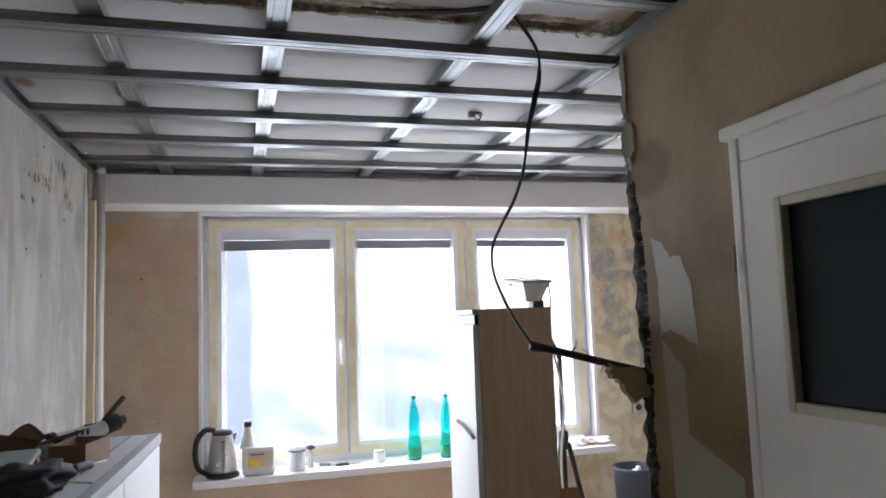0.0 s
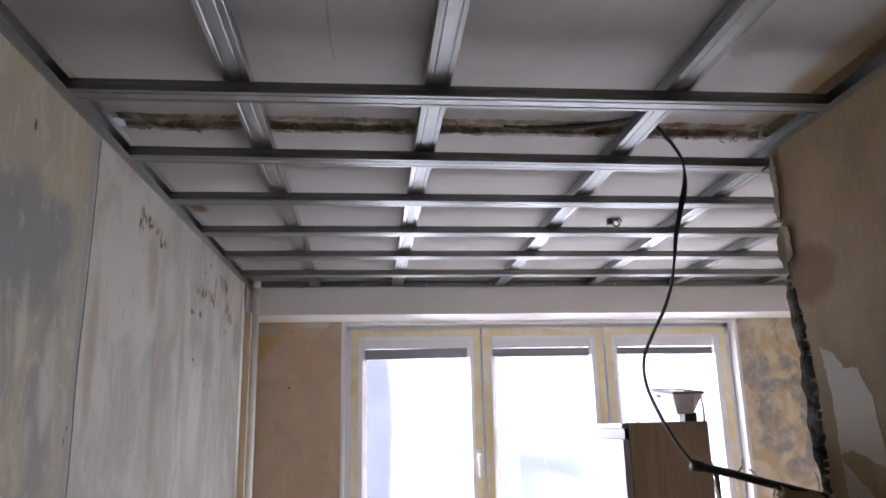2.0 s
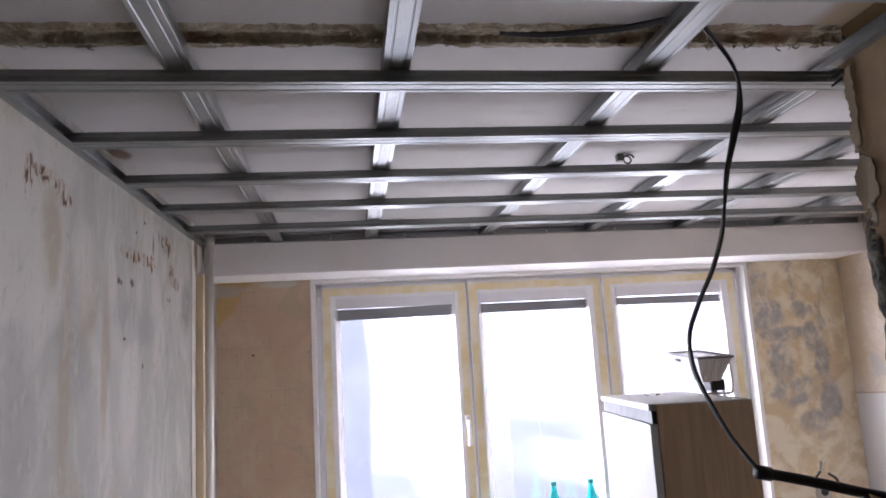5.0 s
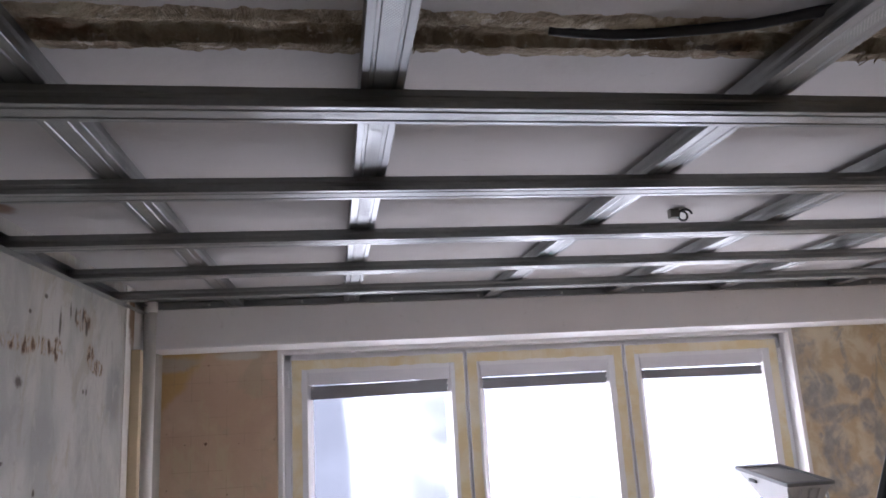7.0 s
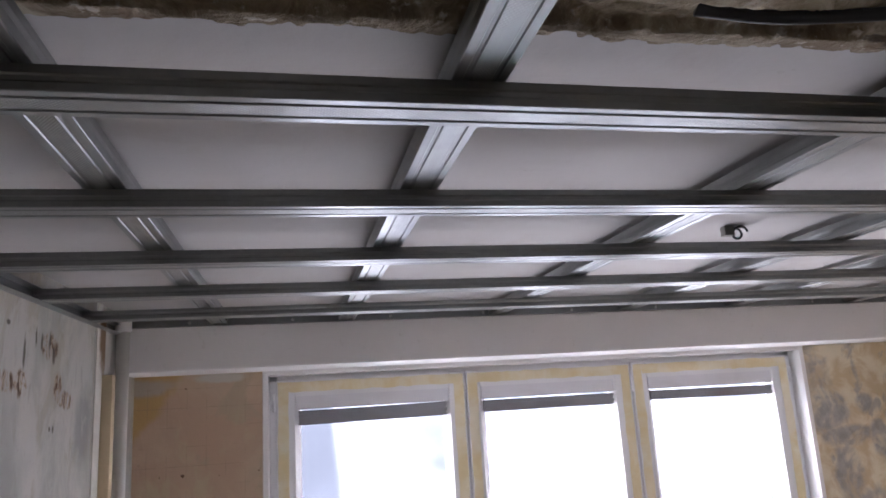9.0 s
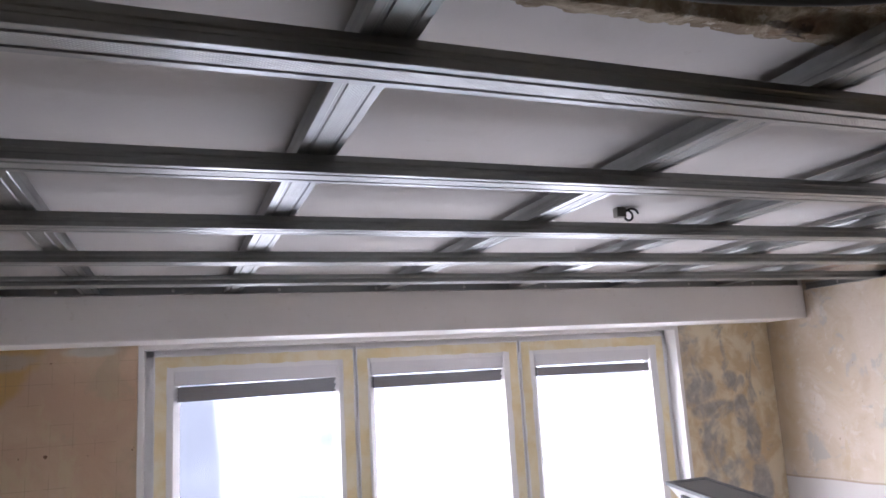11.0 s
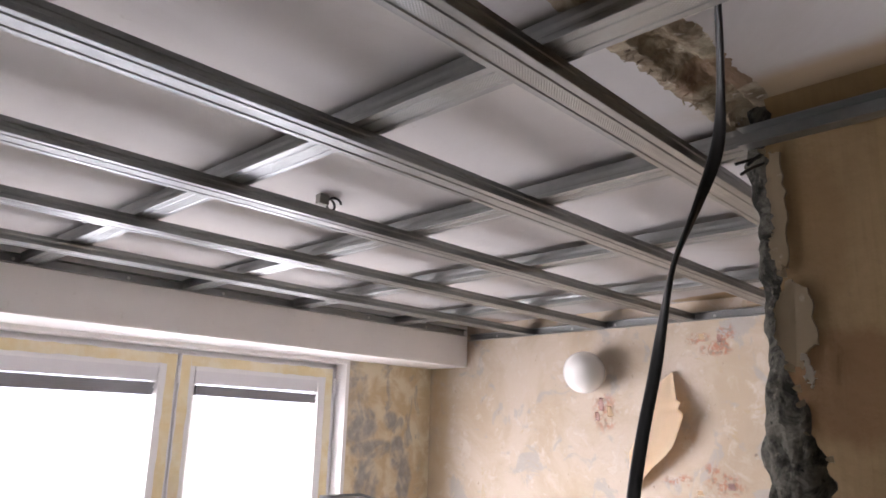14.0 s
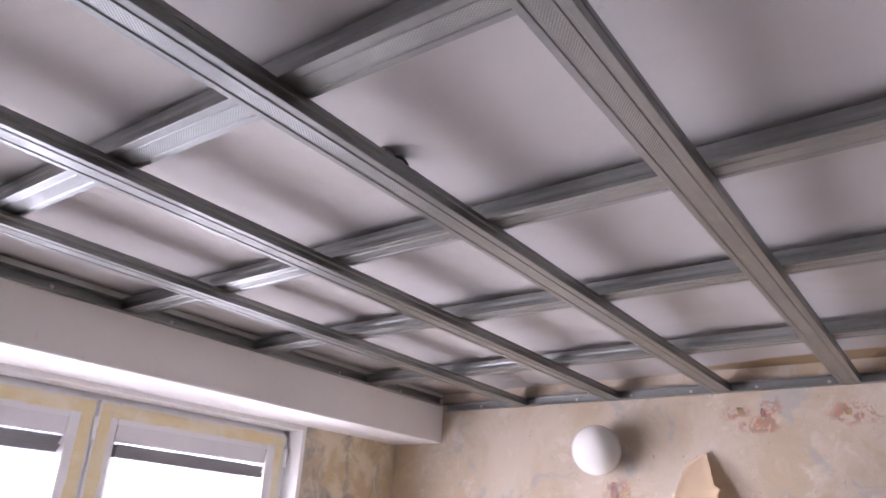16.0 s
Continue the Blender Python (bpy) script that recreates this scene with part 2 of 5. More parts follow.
        c = n.mix(n.math("MULTIPLY", near_it, n.ramp(streak, 0.44, 0.54, 0, 0.7)), c, (0.317, 0.192, 0.086))
        c = n.mix(n.math("MULTIPLY", near_it, n.ramp(streak, 0.535, 0.565, 0, 0.95)), c, (0.068, 0.034, 0.015))
    for y, z, w, h in ((0.79, 2.275, 0.007, 0.032), (0.86, 2.318, 0.006, 0.022), (0.90, 2.312, 0.006, 0.018), (0.955, 2.312, 0.007, 0.022), (0.99, 2.285, 0.010, 0.025), (0.435, 2.101, 0.016, 0.010), (0.46, 2.099, 0.007, 0.009), (0.56, 2.11, 0.022, 0.012), (0.985, 2.097, 0.006, 0.006), (1.01, 2.094, 0.006, 0.008), (0.60, 2.285, 0.010, 0.006), (0.69, 2.335, 0.010, 0.006), (0.496, 1.925, 0.014, 0.005), (0.683, 1.843, 0.006, 0.008), (-0.571, 1.640, 0.004, 0.010), (-0.560, 1.672, 0.003, 0.006), (-0.86, 2.285, 0.006, 0.014)):
        c = n.mix(n.math("MULTIPLY", n.blob((-0.85, y, z), (0.4, w, h), 0.5, 0.5, 45), 0.85), c, (0.060, 0.042, 0.028))
    n.bump(n.math("ADD", mid, n.math("MULTIPLY", fine, 0.5)), 0.35, 0.010)
    return n.done(c, 0.88)


def make_tan_wall():
    n = Nodes("stripped_tan_plaster")
    a = n.noise(3.0, 5, 0.6, distort=0.6)
    b = n.noise(11, 5, 0.65, n.stretch((1, 1, 0.5)))
    c = n.mix(n.ramp(a, 0.35, 0.65), (0.59, 0.42, 0.305), (0.66, 0.51, 0.37))
    c = n.mix(n.ramp(b, 0.50, 0.66, 0, 0.6), c, (0.62, 0.54, 0.36))
    c = n.mix(n.ramp(n.noise(4.5, 5, 0.6, distort=0.8), 0.56, 0.66, 0, 0.55), c, (0.50, 0.42, 0.30))
    w = n.tree.nodes.new("ShaderNodeSeparateXYZ")
    n.put(w.inputs[0], n.pos)
    wedge = n.math("ADD", n.math("ADD", w.outputs[0], n.math("MULTIPLY", w.outputs[2], -0.78)), n.math("MULTIPLY", n.noise(6, 4, 0.6), 0.14))
    wedge = n.math("MULTIPLY", n.ramp(wedge, -2.32, -2.37), n.ramp(w.outputs[2], 1.93, 2.03))
    c = n.mix(n.math("MULTIPLY", wedge, 0.85), c, (0.58, 0.385, 0.155))
    c = n.mix(n.math("MULTIPLY", n.blob((-0.845, 1.88, 2.225), (0.13, 0.5, 0.035), 0.3, 0.3, 10), 0.8), c, (0.50, 0.46, 0.40))
    for axis in (0, 2):
        tick = n.math("ABSOLUTE", n.math("SUBTRACT", n.math("FRACT", n.math("MULTIPLY", n.math("ADD", w.outputs[axis], 0.07), 14.0)), 0.5))
        line = n.math("MULTIPLY", n.ramp(tick, 0.478, 0.49), n.ramp(n.noise(9, 3, 0.6), 0.45, 0.6, 0, 0.4))
        c = n.mix(line, c, (0.34, 0.25, 0.17))
    c = n.mix(n.blob((-0.52, 1.88, 2.253), (0.085, 0.5, 0.020), 0.3, 0.3, 10), c, (0.66, 0.63, 0.56))
    c = n.mix(n.ramp(n.noise(24, 3, 0.6), 0.70, 0.72, 0, 0.85), c, (0.13, 0.06, 0.035))
    # dark mould-like marbling beside the window's far end
    s = n.tree.nodes.new("ShaderNodeSeparateXYZ")
    n.put(s.inputs[0], n.pos)
    side = n.ramp(s.outputs[0], 1.8, 1.9)
    swirl = n.noise(5.2, 7, 0.62, n.stretch((1.0, 1, 0.75)), 1.3)
    yellow = n.mix(n.ramp(n.noise(8, 5, 0.6, distort=0.6), 0.4, 0.6), (0.66, 0.53, 0.34), (0.80, 0.72, 0.56))
    dark = n.ramp(swirl, 0.56, 0.66, 0, 0.75)
    for at, size in (((2.06, 2.13), (0.075, 0.10)), ((2.09, 1.98), (0.10, 0.075)), ((2.20, 1.86), (0.10, 0.035)), ((2.31, 1.99), (0.04, 0.035)), ((2.36, 1.84), (0.04, 0.07)), ((2.41, 1.72), (0.035, 0.10)), ((2.43, 1.50), (0.05, 0.10)), ((2.17, 1.69), (0.055, 0.10)), ((2.24, 1.55), (0.10, 0.06)), ((2.31, 1.38), (0.06, 0.05)), ((2.00, 1.80), (0.018, 0.05))):
        lobe = n.blob((at[0], 1.88, at[1]), (size[0] * 1.3, 0.5, size[1] * 1.3), 0.28, 0.34, 11)
        dark = n.math("MAXIMUM", dark, n.math("MULTIPLY", lobe, n.ramp(swirl, 0.38, 0.56, 0.25, 1.0)))
    dark = n.math("MULTIPLY", dark, n.math("MULTIPLY", n.ramp(s.outputs[2], 1.15, 1.45), n.ramp(s.outputs[0], 2.54, 2.48)))
    slate = n.mix(n.ramp(n.noise(24, 4, 0.6), 0.4, 0.65), (0.28, 0.285, 0.305), (0.40, 0.40, 0.41))
    c = n.mix(side, c, n.mix(n.math("MULTIPLY", dark, 0.80), yellow, slate))
    n.bump(n.math("ADD", a, n.math("MULTIPLY", b, 0.6)), 0.5, 0.01)
    return n.done(c, 0.9)


def make_right_wall():
    n = Nodes("peeled_beige_plaster")
    a = n.noise(2.6, 6, 0.62, distort=0.7)
    b = n.noise(10, 6, 0.66, distort=0.5)
    c = n.mix(n.ramp(a, 0.36, 0.62), (0.425, 0.339, 0.248), (0.495, 0.421, 0.346))
    c = n.mix(n.ramp(b, 0.53, 0.66, 0, 0.6), c, (0.510, 0.451, 0.389))
    c = n.mix(n.ramp(n.noise(7, 5, 0.6, distort=1.0), 0.57, 0.65, 0, 0.65), c, (0.340, 0.330, 0.320))
    c = n.mix(n.ramp(n.noise(12, 6, 0.62, distort=0.4), 0.57, 0.66, 0, 0.32), c, (0.60, 0.57, 0.53))
    c = n.mix(n.ramp(n.noise(4.2, 6, 0.7, distort=1.4), 0.60, 0.66, 0, 0.45), c, (0.42, 0.32, 0.19))
    c = n.mix(n.math("MULTIPLY", n.blob((2.58, 1.82, 1.95), (0.34, 0.08, 0.45), 0.5, 0.4, 6), 0.55), c, (0.386, 0.276, 0.144))
    s = n.tree.nodes.new("ShaderNodeSeparateXYZ")
    n.put(s.inputs[0], n.pos)
    level = n.math("ADD", n.math("ADD", s.outputs[2], n.math("MULTIPLY", s.outputs[1], 0.035)), n.math("MULTIPLY", n.noise(4, 3, 0.5), 0.02))
    far_side = n.ramp(s.outputs[1], 0.60, 0.72)
    c = n.mix(n.math("MULTIPLY", far_side, n.ramp(level, 1.596, 1.590, 0, 0.85)), c, (0.510, 0.492, 0.490))
    edge = n.math("MULTIPLY", n.ramp(level, 1.590, 1.594), n.ramp(level, 1.602, 1.598))
    c = n.mix(n.math("MULTIPLY", far_side, n.math("MULTIPLY", edge, 0.6)), c, (0.232, 0.164, 0.115))
    c = n.mix(n.ramp(n.noise(34, 3, 0.6, n.stretch((1, 1.6, 0.8))), 0.715, 0.735, 0, 0.7), c, (0.201, 0.149, 0.115))
    red = n.noise(26, 6, 0.7, distort=0.8)
    for at, size in (((2.58, 0.40, 2.325), (0.3, 0.045, 0.020)), ((2.58, 0.285, 2.335), (0.3, 0.030, 0.040)), ((2.58, 0.33, 2.285), (0.3, 0.07, 0.025)), ((2.58, 0.83, 2.05), (0.3, 0.05, 0.07)), ((2.58, 0.04, 2.31), (0.3, 0.08, 0.035)), ((2.58, 0.37, 1.84), (0.3, 0.03, 0.02)), ((2.58, 0.50, 1.79), (0.3, 0.06, 0.02)), ((2.58, 0.32, 1.79), (0.3, 0.07, 0.035))):
        m = n.math("MULTIPLY", n.blob(at, size, 0.4, 0.4, 11), n.math("MULTIPLY", n.ramp(red, 0.47, 0.53), 0.8))
        c = n.mix(m, c, n.mix(n.ramp(n.noise(60, 3), 0.45, 0.6), (0.402, 0.157, 0.094), (0.255, 0.187, 0.144)))
    n.bump(n.math("ADD", a, b), 0.5, 0.01)
    return n.done(c, 0.88)


def make_wallpaper():
    n = Nodes("old_ochre_wallpaper")
    a = n.noise(2.2, 5, 0.6)
    b = n.noise(30, 4, 0.6)
    c = n.mix(n.ramp(a, 0.35, 0.65), (0.178, 0.113, 0.045), (0.260, 0.176, 0.082))
    grain = n.noise(26, 5, 0.65, n.stretch((1, 3.5, 0.22)))
    c = n.mix(n.ramp(grain, 0.45, 0.62, 0, 0.16), c, (0.137, 0.088, 0.035))
    c = n.mix(n.ramp(b, 0.6, 0.75, 0, 0.4), c, (0.163, 0.110, 0.056))
    c = n.mix(n.blob((0.965, -0.58, 2.02), (0.3, 0.10, 0.075), 0.25, 0.25, 9), c, (0.163, 0.088, 0.032))
    c = n.mix(n.math("MULTIPLY", n.blob((0.965, -0.54, 2.25), (0.3, 0.04, 0.12), 0.4, 0.35, 12), 0.7), c, (0.185, 0.110, 0.042))
    n.bump(n.math("ADD", b, n.math("MULTIPLY", grain, 0.6)), 0.6, 0.004)
    return n.done(c, 0.8)


def make_rubble(name="broken_clinker_masonry", pale=1.0):
    n = Nodes(name)
    a = n.noise(20, 6, 0.7, distort=0.6)
    b = n.noise(70, 4, 0.6)
    c = n.mix(n.ramp(a, 0.4, 0.6), tuple(v * pale for v in (0.018, 0.017, 0.014)), tuple(v * pale for v in (0.085, 0.080, 0.066)))
    c = n.mix(n.ramp(b, 0.60, 0.72, 0, 0.55), c, (0.22, 0.20, 0.16))
    c = n.mix(n.ramp(n.noise(34, 3, 0.6), 0.66, 0.70, 0, 0.9), c, (0.012, 0.011, 0.010))
    n.bump(n.math("ADD", a, b), 0.7, 0.02)
    return n.done(c, 0.95, Specular_IOR_Level=0.08)


def make_white_paint(name, tone=(0.78, 0.775, 0.78), grime=0.25):
    n = Nodes(name)
    a = n.noise(2.4, 5, 0.6)
    b = n.noise(28, 4, 0.6)
    c = n.mix(n.ramp(a, 0.4, 0.7, 0, grime), tone, tuple(v * 0.82 for v in tone))
    c = n.mix(n.ramp(b, 0.64, 0.74, 0, grime), c, (0.52, 0.49, 0.44))
    n.bump(b, 0.2, 0.003)
    return n.done(c, 0.6)


def make_oak():
    n = Nodes("oak_veneer")
    g = n.noise(9, 5, 0.6, n.stretch((5, 5, 0.35)), 0.6)
    f = n.noise(70, 4, 0.6, n.stretch((3, 3, 0.12)))
    c = n.mix(n.ramp(g, 0.35, 0.65), (0.68, 0.48, 0.31), (0.78, 0.58, 0.40))
    c = n.mix(n.ramp(f, 0.5, 0.75, 0, 0.4), c, (0.54, 0.36, 0.21))
    return n.done(c, 0.5)


def make_tape():
    n = Nodes("yellow_masking_tape")
    a = n.noise(7, 5, 0.65, distort=0.5)
    c = n.mix(n.ramp(a, 0.35, 0.65), (0.79, 0.67, 0.40), (0.86, 0.80, 0.63))
    n.bump(n.noise(120, 3), 0.25, 0.002)
    return n.done(c, 0.75)


def make_film():
    """Milky protective film behind the panes: it tints what comes through."""
    n = Nodes("milky_protective_film")
    s = n.tree.nodes.new("ShaderNodeSeparateXYZ")
    n.put(s.inputs[0], n.pos)
    strip = n.ramp(n.math("ADD", s.outputs[0], n.math("MULTIPLY", n.math("SUBTRACT", n.noise(2.2, 3, 0.5), 0.5), 0.12)), 0.02, -0.08)
    sway = n.vec("MULTIPLY", n.noise(0.9, 2, color=True), (0.8, 0, 0.8))
    fold = n.noise(1.9, 3, 0.45, n.vec("ADD", n.vec("ADD", n.stretch((1.5, 1, 0.55)), n.combine(n.math("MULTIPLY", s.outputs[2], 0.9))), sway))
    crease = n.math("MULTIPLY", n.ramp(fold, 0.46, 0.74), n.ramp(s.outputs[0], 1.35, 1.15, 0.7, 1.0))
    low = n.ramp(s.outputs[2], 1.9, 1.5, 0.55, 1.0)
    dense = n.math("MULTIPLY", crease, n.math("MULTIPLY", low, 0.93))
    dense = n.math("MAXIMUM", dense, n.math("MULTIPLY", strip, n.ramp(n.noise(3, 3), 0.3, 0.7, 1.05, 1.11)))
    veil = n.noise(1.25, 2, 0.35, n.vec("ADD", n.stretch((1.9, 1, 0.8)), n.combine(n.math("MULTIPLY", s.outputs[2], 1.3))), 0.3)
    veil = n.math("MULTIPLY", n.ramp(veil, 0.36, 0.64, 0.66, 1.0), n.ramp(s.outputs[0], 1.35, 1.15, 0.80, 1.0))
    dense = n.math("MAXIMUM", dense, veil)
    through_it = n.math("POWER", 0.034, dense)
    c = n.mix(dense, (1, 1, 1), (0.89, 0.99, 1.2))
    c = n.vec("MULTIPLY", c, n.combine(through_it))
    t = n.tree.nodes.new("ShaderNodeBsdfTransparent")
    n.put(t.inputs[0], c)
    n.tree.links.new(t.outputs[0], n.tree.nodes["Material Output"].inputs[0])
    return n.mat


def make_glass():
    n = Nodes("window_glass")
    t = n.tree.nodes.new("ShaderNodeBsdfTransparent")
    g = n.tree.nodes.new("ShaderNodeBsdfGlossy")
    g.inputs["Roughness"].default_value = 0.03
    f = n.tree.nodes.new("ShaderNodeFresnel")
    m = n.tree.nodes.new("ShaderNodeMixShader")
    for i, o in enumerate((f.outputs[0], t.outputs[0], g.outputs[0])):
        n.tree.links.new(o, m.inputs[i])
    n.tree.links.new(m.outputs[0], n.tree.nodes["Material Output"].inputs[0])
    return n.mat


def make_dark_glass():
    n = Nodes("dark_door_glass")
    c = n.mix(n.noise(3, 3, at=n.obj), (0.010, 0.016, 0.018), (0.022, 0.032, 0.034))
    n.bump(n.noise(14, 3, 0.5, n.obj), 0.08, 0.004)
    return n.done(c, 0.15, Specular_IOR_Level=0.18)


def make_coloured_glass():
    n = Nodes("turquoise_bottle_glass")
    n.bsdf.inputs["Transmission Weight"].default_value = 0.85
    return n.done((0.02, 0.72, 0.70), 0.12)


def make_corner_strip():
    n = Nodes("stained_corner_plaster")
    a = n.noise(9, 5, 0.6)
    c = n.mix(n.ramp(a, 0.35, 0.65), (0.62, 0.585, 0.52), (0.70, 0.68, 0.63))
    c = n.mix(n.blob((-0.84, 1.44, 2.37), (0.3, 0.05, 0.10), 0.4, 0.4, 14), c, (0.20, 0.125, 0.07))
    n.bump(a, 0.3, 0.004)
    return n.done(c, 0.85)


ZINC = make_zinc()
CEILING, GROOVE = make_ceiling(), make_groove()
LEFT_WALL, TAN_WALL, RIGHT_WALL = make_left_wall(), make_tan_wall(), make_right_wall()
WALLPAPER, RUBBLE = make_wallpaper(), make_rubble()
WHITE_BEAM = make_white_paint("white_painted_plaster", (0.90, 0.885, 0.89), 0.2)
FRAME_WHITE = make_white_paint("white_window_plastic", (0.86, 0.86, 0.88), 0.12)
DOOR_WHITE = make_white_paint("old_cream_door_paint", (0.60, 0.57, 0.50), 0.3)
TORN_WHITE = make_white_paint("bare_plaster_under_paper", (0.30, 0.25, 0.175), 0.3)
PAPER_BACK = plain("peeled_paper", (0.80, 0.63, 0.44), 0.8, vary=0.08)
OAK, TAPE, FILM, GLASS = make_oak(), make_tape(), make_film(), make_glass()
DARK_GLASS, TURQUOISE = make_dark_glass(), make_coloured_glass()
APPLIANCE = plain("white_enamel", (0.78, 0.79, 0.81), 0.35, vary=0.04)
GREY_TRIM = plain("grey_plastic_trim", (0.22, 0.225, 0.24), 0.5)
BLACK = plain("black_plastic", (0.018, 0.018, 0.02), 0.45)
CABLE = plain("black_cable_sheath", (0.012, 0.012, 0.013), 0.38, vary=0.2)
STEEL = plain("brushed_steel", (0.56, 0.55, 0.54), 0.3, 1.0)
BLIND = plain("dark_blind_slats", (0.26, 0.26, 0.28), 0.55)
CASSETTE = plain("light_grey_cassette", (0.78, 0.78, 0.82), 0.5, vary=0.05)
PIPE = make_white_paint("cream_pipe_paint", (0.82, 0.80, 0.76), 0.2)
BATTEN = plain("raw_pine_batten", (0.62, 0.50, 0.33), 0.7)
CARTON = plain("brown_cardboard", (0.25, 0.15, 0.08), 0.85)
OPAL = plain("opal_glass", (0.68, 0.67, 0.65), 0.12, vary=0.02)
# unseen surfaces behind the camera, dark to hold back bounced light
DARK_FLOOR = plain("dark_unseen_floor", (0.11, 0.08, 0.055), 0.6, vary=0.3, scale=4)
DARK_WALL = plain("dark_unseen_wall", (0.10, 0.075, 0.05), 0.85, vary=0.2, scale=3)
# unseen floor, pale so that it reflects window light into the room
FLOOR = plain("pale_unseen_floor", (0.74, 0.71, 0.66), 0.9, vary=0.15, scale=3, bump=0.4)
MILKY = plain("milky_plastic", (0.80, 0.80, 0.76), 0.4, vary=0.04)
YELLOW = plain("yellow_label", (0.80, 0.50, 0.05), 0.6)
RED = plain("red_plastic", (0.55, 0.03, 0.03), 0.4)
BLUE_GREY = plain("blue_grey_plastic", (0.028, 0.036, 0.05), 0.5)
GREY_CLOTH = plain("grey_cloth", (0.045, 0.045, 0.05), 0.9)
PINK = plain("pinkish_packaging", (0.62, 0.42, 0.38), 0.7, vary=0.25)
DARK_BRASS = plain("tarnished_metal", (0.16, 0.14, 0.12), 0.4, 0.8)


# ---- mesh helpers ----
def link(name, bm, material, smooth=False):
    mesh = bpy.data.meshes.new(name)
    bm.normal_update()
    for f in bm.faces:
        f.smooth = smooth
    bm.to_mesh(mesh)
    bm.free()
    for m in material if isinstance(material, (list, tuple)) else (material,):
        mesh.materials.append(m)
    return new(name, mesh)


def part(name, bm, material, parent, label="", smooth=False):
    ob = link(name, bm, material, smooth)
    ob.parent = parent
    return tagged(ob, label)


def setting(name, bm, material, label, category, smooth=False):
    return tagged(link(name, bm, material, smooth), label, category, kind="structure")


def thing(name, at, label, category, group="", turn=0.0):
    ob = new(name)
    ob.empty_display_size = 0.05
    ob.matrix_world = pose(*at, 0, 0, turn)
    return tagged(ob, label, category, group)


def box(a, b, bevel=0.0, bm=None, segments=2):
    bm = bm or bmesh.new()
    made = bmesh.ops.create_cube(bm, size=1.0, matrix=Matrix.Translation([(p + q) / 2 for p, q in zip(a, b)]) @ Matrix.Diagonal([abs(q - p) for p, q in zip(a, b)] + [1]))
    if bevel:
        edges = list({e for v in made["verts"] for e in v.link_edges})
        bmesh.ops.bevel(bm, geom=edges, offset=bevel, segments=segments, affect="EDGES", profile=0.6)
    return bm


def lathe(profile, steps=28, bm=None, at=(0, 0, 0)):
    """A turned body from (radius, height) pairs."""
    bm = bm or bmesh.new()
    rings = []
    for r, z in profile:
        rings.append([bm.verts.new((at[0] + r * math.cos(2 * math.pi * k / steps), at[1] + r * math.sin(2 * math.pi * k / steps), at[2] + z)) for k in range(steps)])
    for low, high in zip(rings, rings[1:]):
        for k in range(steps):
            bm.faces.new((low[k], low[(k + 1) % steps], high[(k + 1) % steps], high[k]))
    bm.faces.new(rings[0][::-1])
    bm.faces.new(rings[-1])
    return bm


def smooth_line(points, per=8):
    """Catmull-Rom through the points."""
    p = [Vector(q) for q in points]
    p = [p[0] * 2 - p[1]] + p + [p[-1] * 2 - p[-2]]
    out = []
    for i in range(1, len(p) - 2):
        for k in range(per):
            t = k / per
            a, b, c, d = p[i - 1 : i + 3]
            out.append(0.5 * (2 * b + (c - a) * t + (2 * a - 5 * b + 4 * c - d) * t * t + (3 * b - a - 3 * c + d) * t**3))
    return out + [p[-2]]


def sweep(points, rx, ry=None, sides=10, twist=0.0, bm=None):
    """A tube along points with an oval section that may twist on the way."""
    bm, ry = bm or bmesh.new(), ry or rx
    rings, side = [], Vector((1, 0.3, 0.2))
    for i, p in enumerate(points):
        way = (Vector(points[min(i + 1, len(points) - 1)]) - Vector(points[max(i - 1, 0)])).normalized()
        side = (side - way * side.dot(way)).normalized()
        up = way.cross(side)
        turn = twist * i / len(points)
        u, v = side * math.cos(turn) + up * math.sin(turn), up * math.cos(turn) - side * math.sin(turn)
        rings.append([bm.verts.new(Vector(p) + u * rx * math.cos(2 * math.pi * k / sides) + v * ry * math.sin(2 * math.pi * k / sides)) for k in range(sides)])
    for a, b in zip(rings, rings[1:]):
        for k in range(sides):
            bm.faces.new((a[k], a[(k + 1) % sides], b[(k + 1) % sides], b[k]))
    bm.faces.new(rings[0][::-1])
    bm.faces.new(rings[-1])
    return bm


def sheet(outline, plane, level, thick, bm=None, ragged=0.0, cuts=5, seed=0):
    """A thin plate with a ragged outline, in the plane 'x' or 'y' at that level; outline in the two other axes."""
    bm = bm or bmesh.new()
    rnd = random.Random(seed)
    pts = []
    for (a, b), (c, d) in zip(outline, outline[1:] + outline[:1]):
        for k in range(cuts):
            f = k / cuts
            j = ragged if k else ragged * 0.3
            pts.append((a + (c - a) * f + rnd.uniform(-j, j), b + (d - b) * f + rnd.uniform(-j, j)))
    place = (lambda u, v, w: (w, u, v)) if plane == "x" else (lambda u, v, w: (u, w, v)) if plane == "y" else (lambda u, v, w: (u, v, w))
    front = [bm.verts.new(place(u, v, level)) for u, v in pts]
    back = [bm.verts.new(place(u, v, level + thick)) for u, v in pts]
    bm.faces.new(front)
    bm.faces.new(back[::-1])
    for k in range(len(pts)):
        n = (k + 1) % len(pts)
        bm.faces.new((front[k], back[k], back[n], front[n]))
    bmesh.ops.recalc_face_normals(bm, faces=bm.faces)
    return bm


# ---- the room ----
LEFT, RIGHT, PART = -0.845, 2.58, 0.965
TOP, GRID = 2.478, 2.40
WIN_Y, BEAM_Y, BEAM_Z = 1.88, 1.62, 2.267
BACK, BACK_RIGHT = -3.7, -2.6


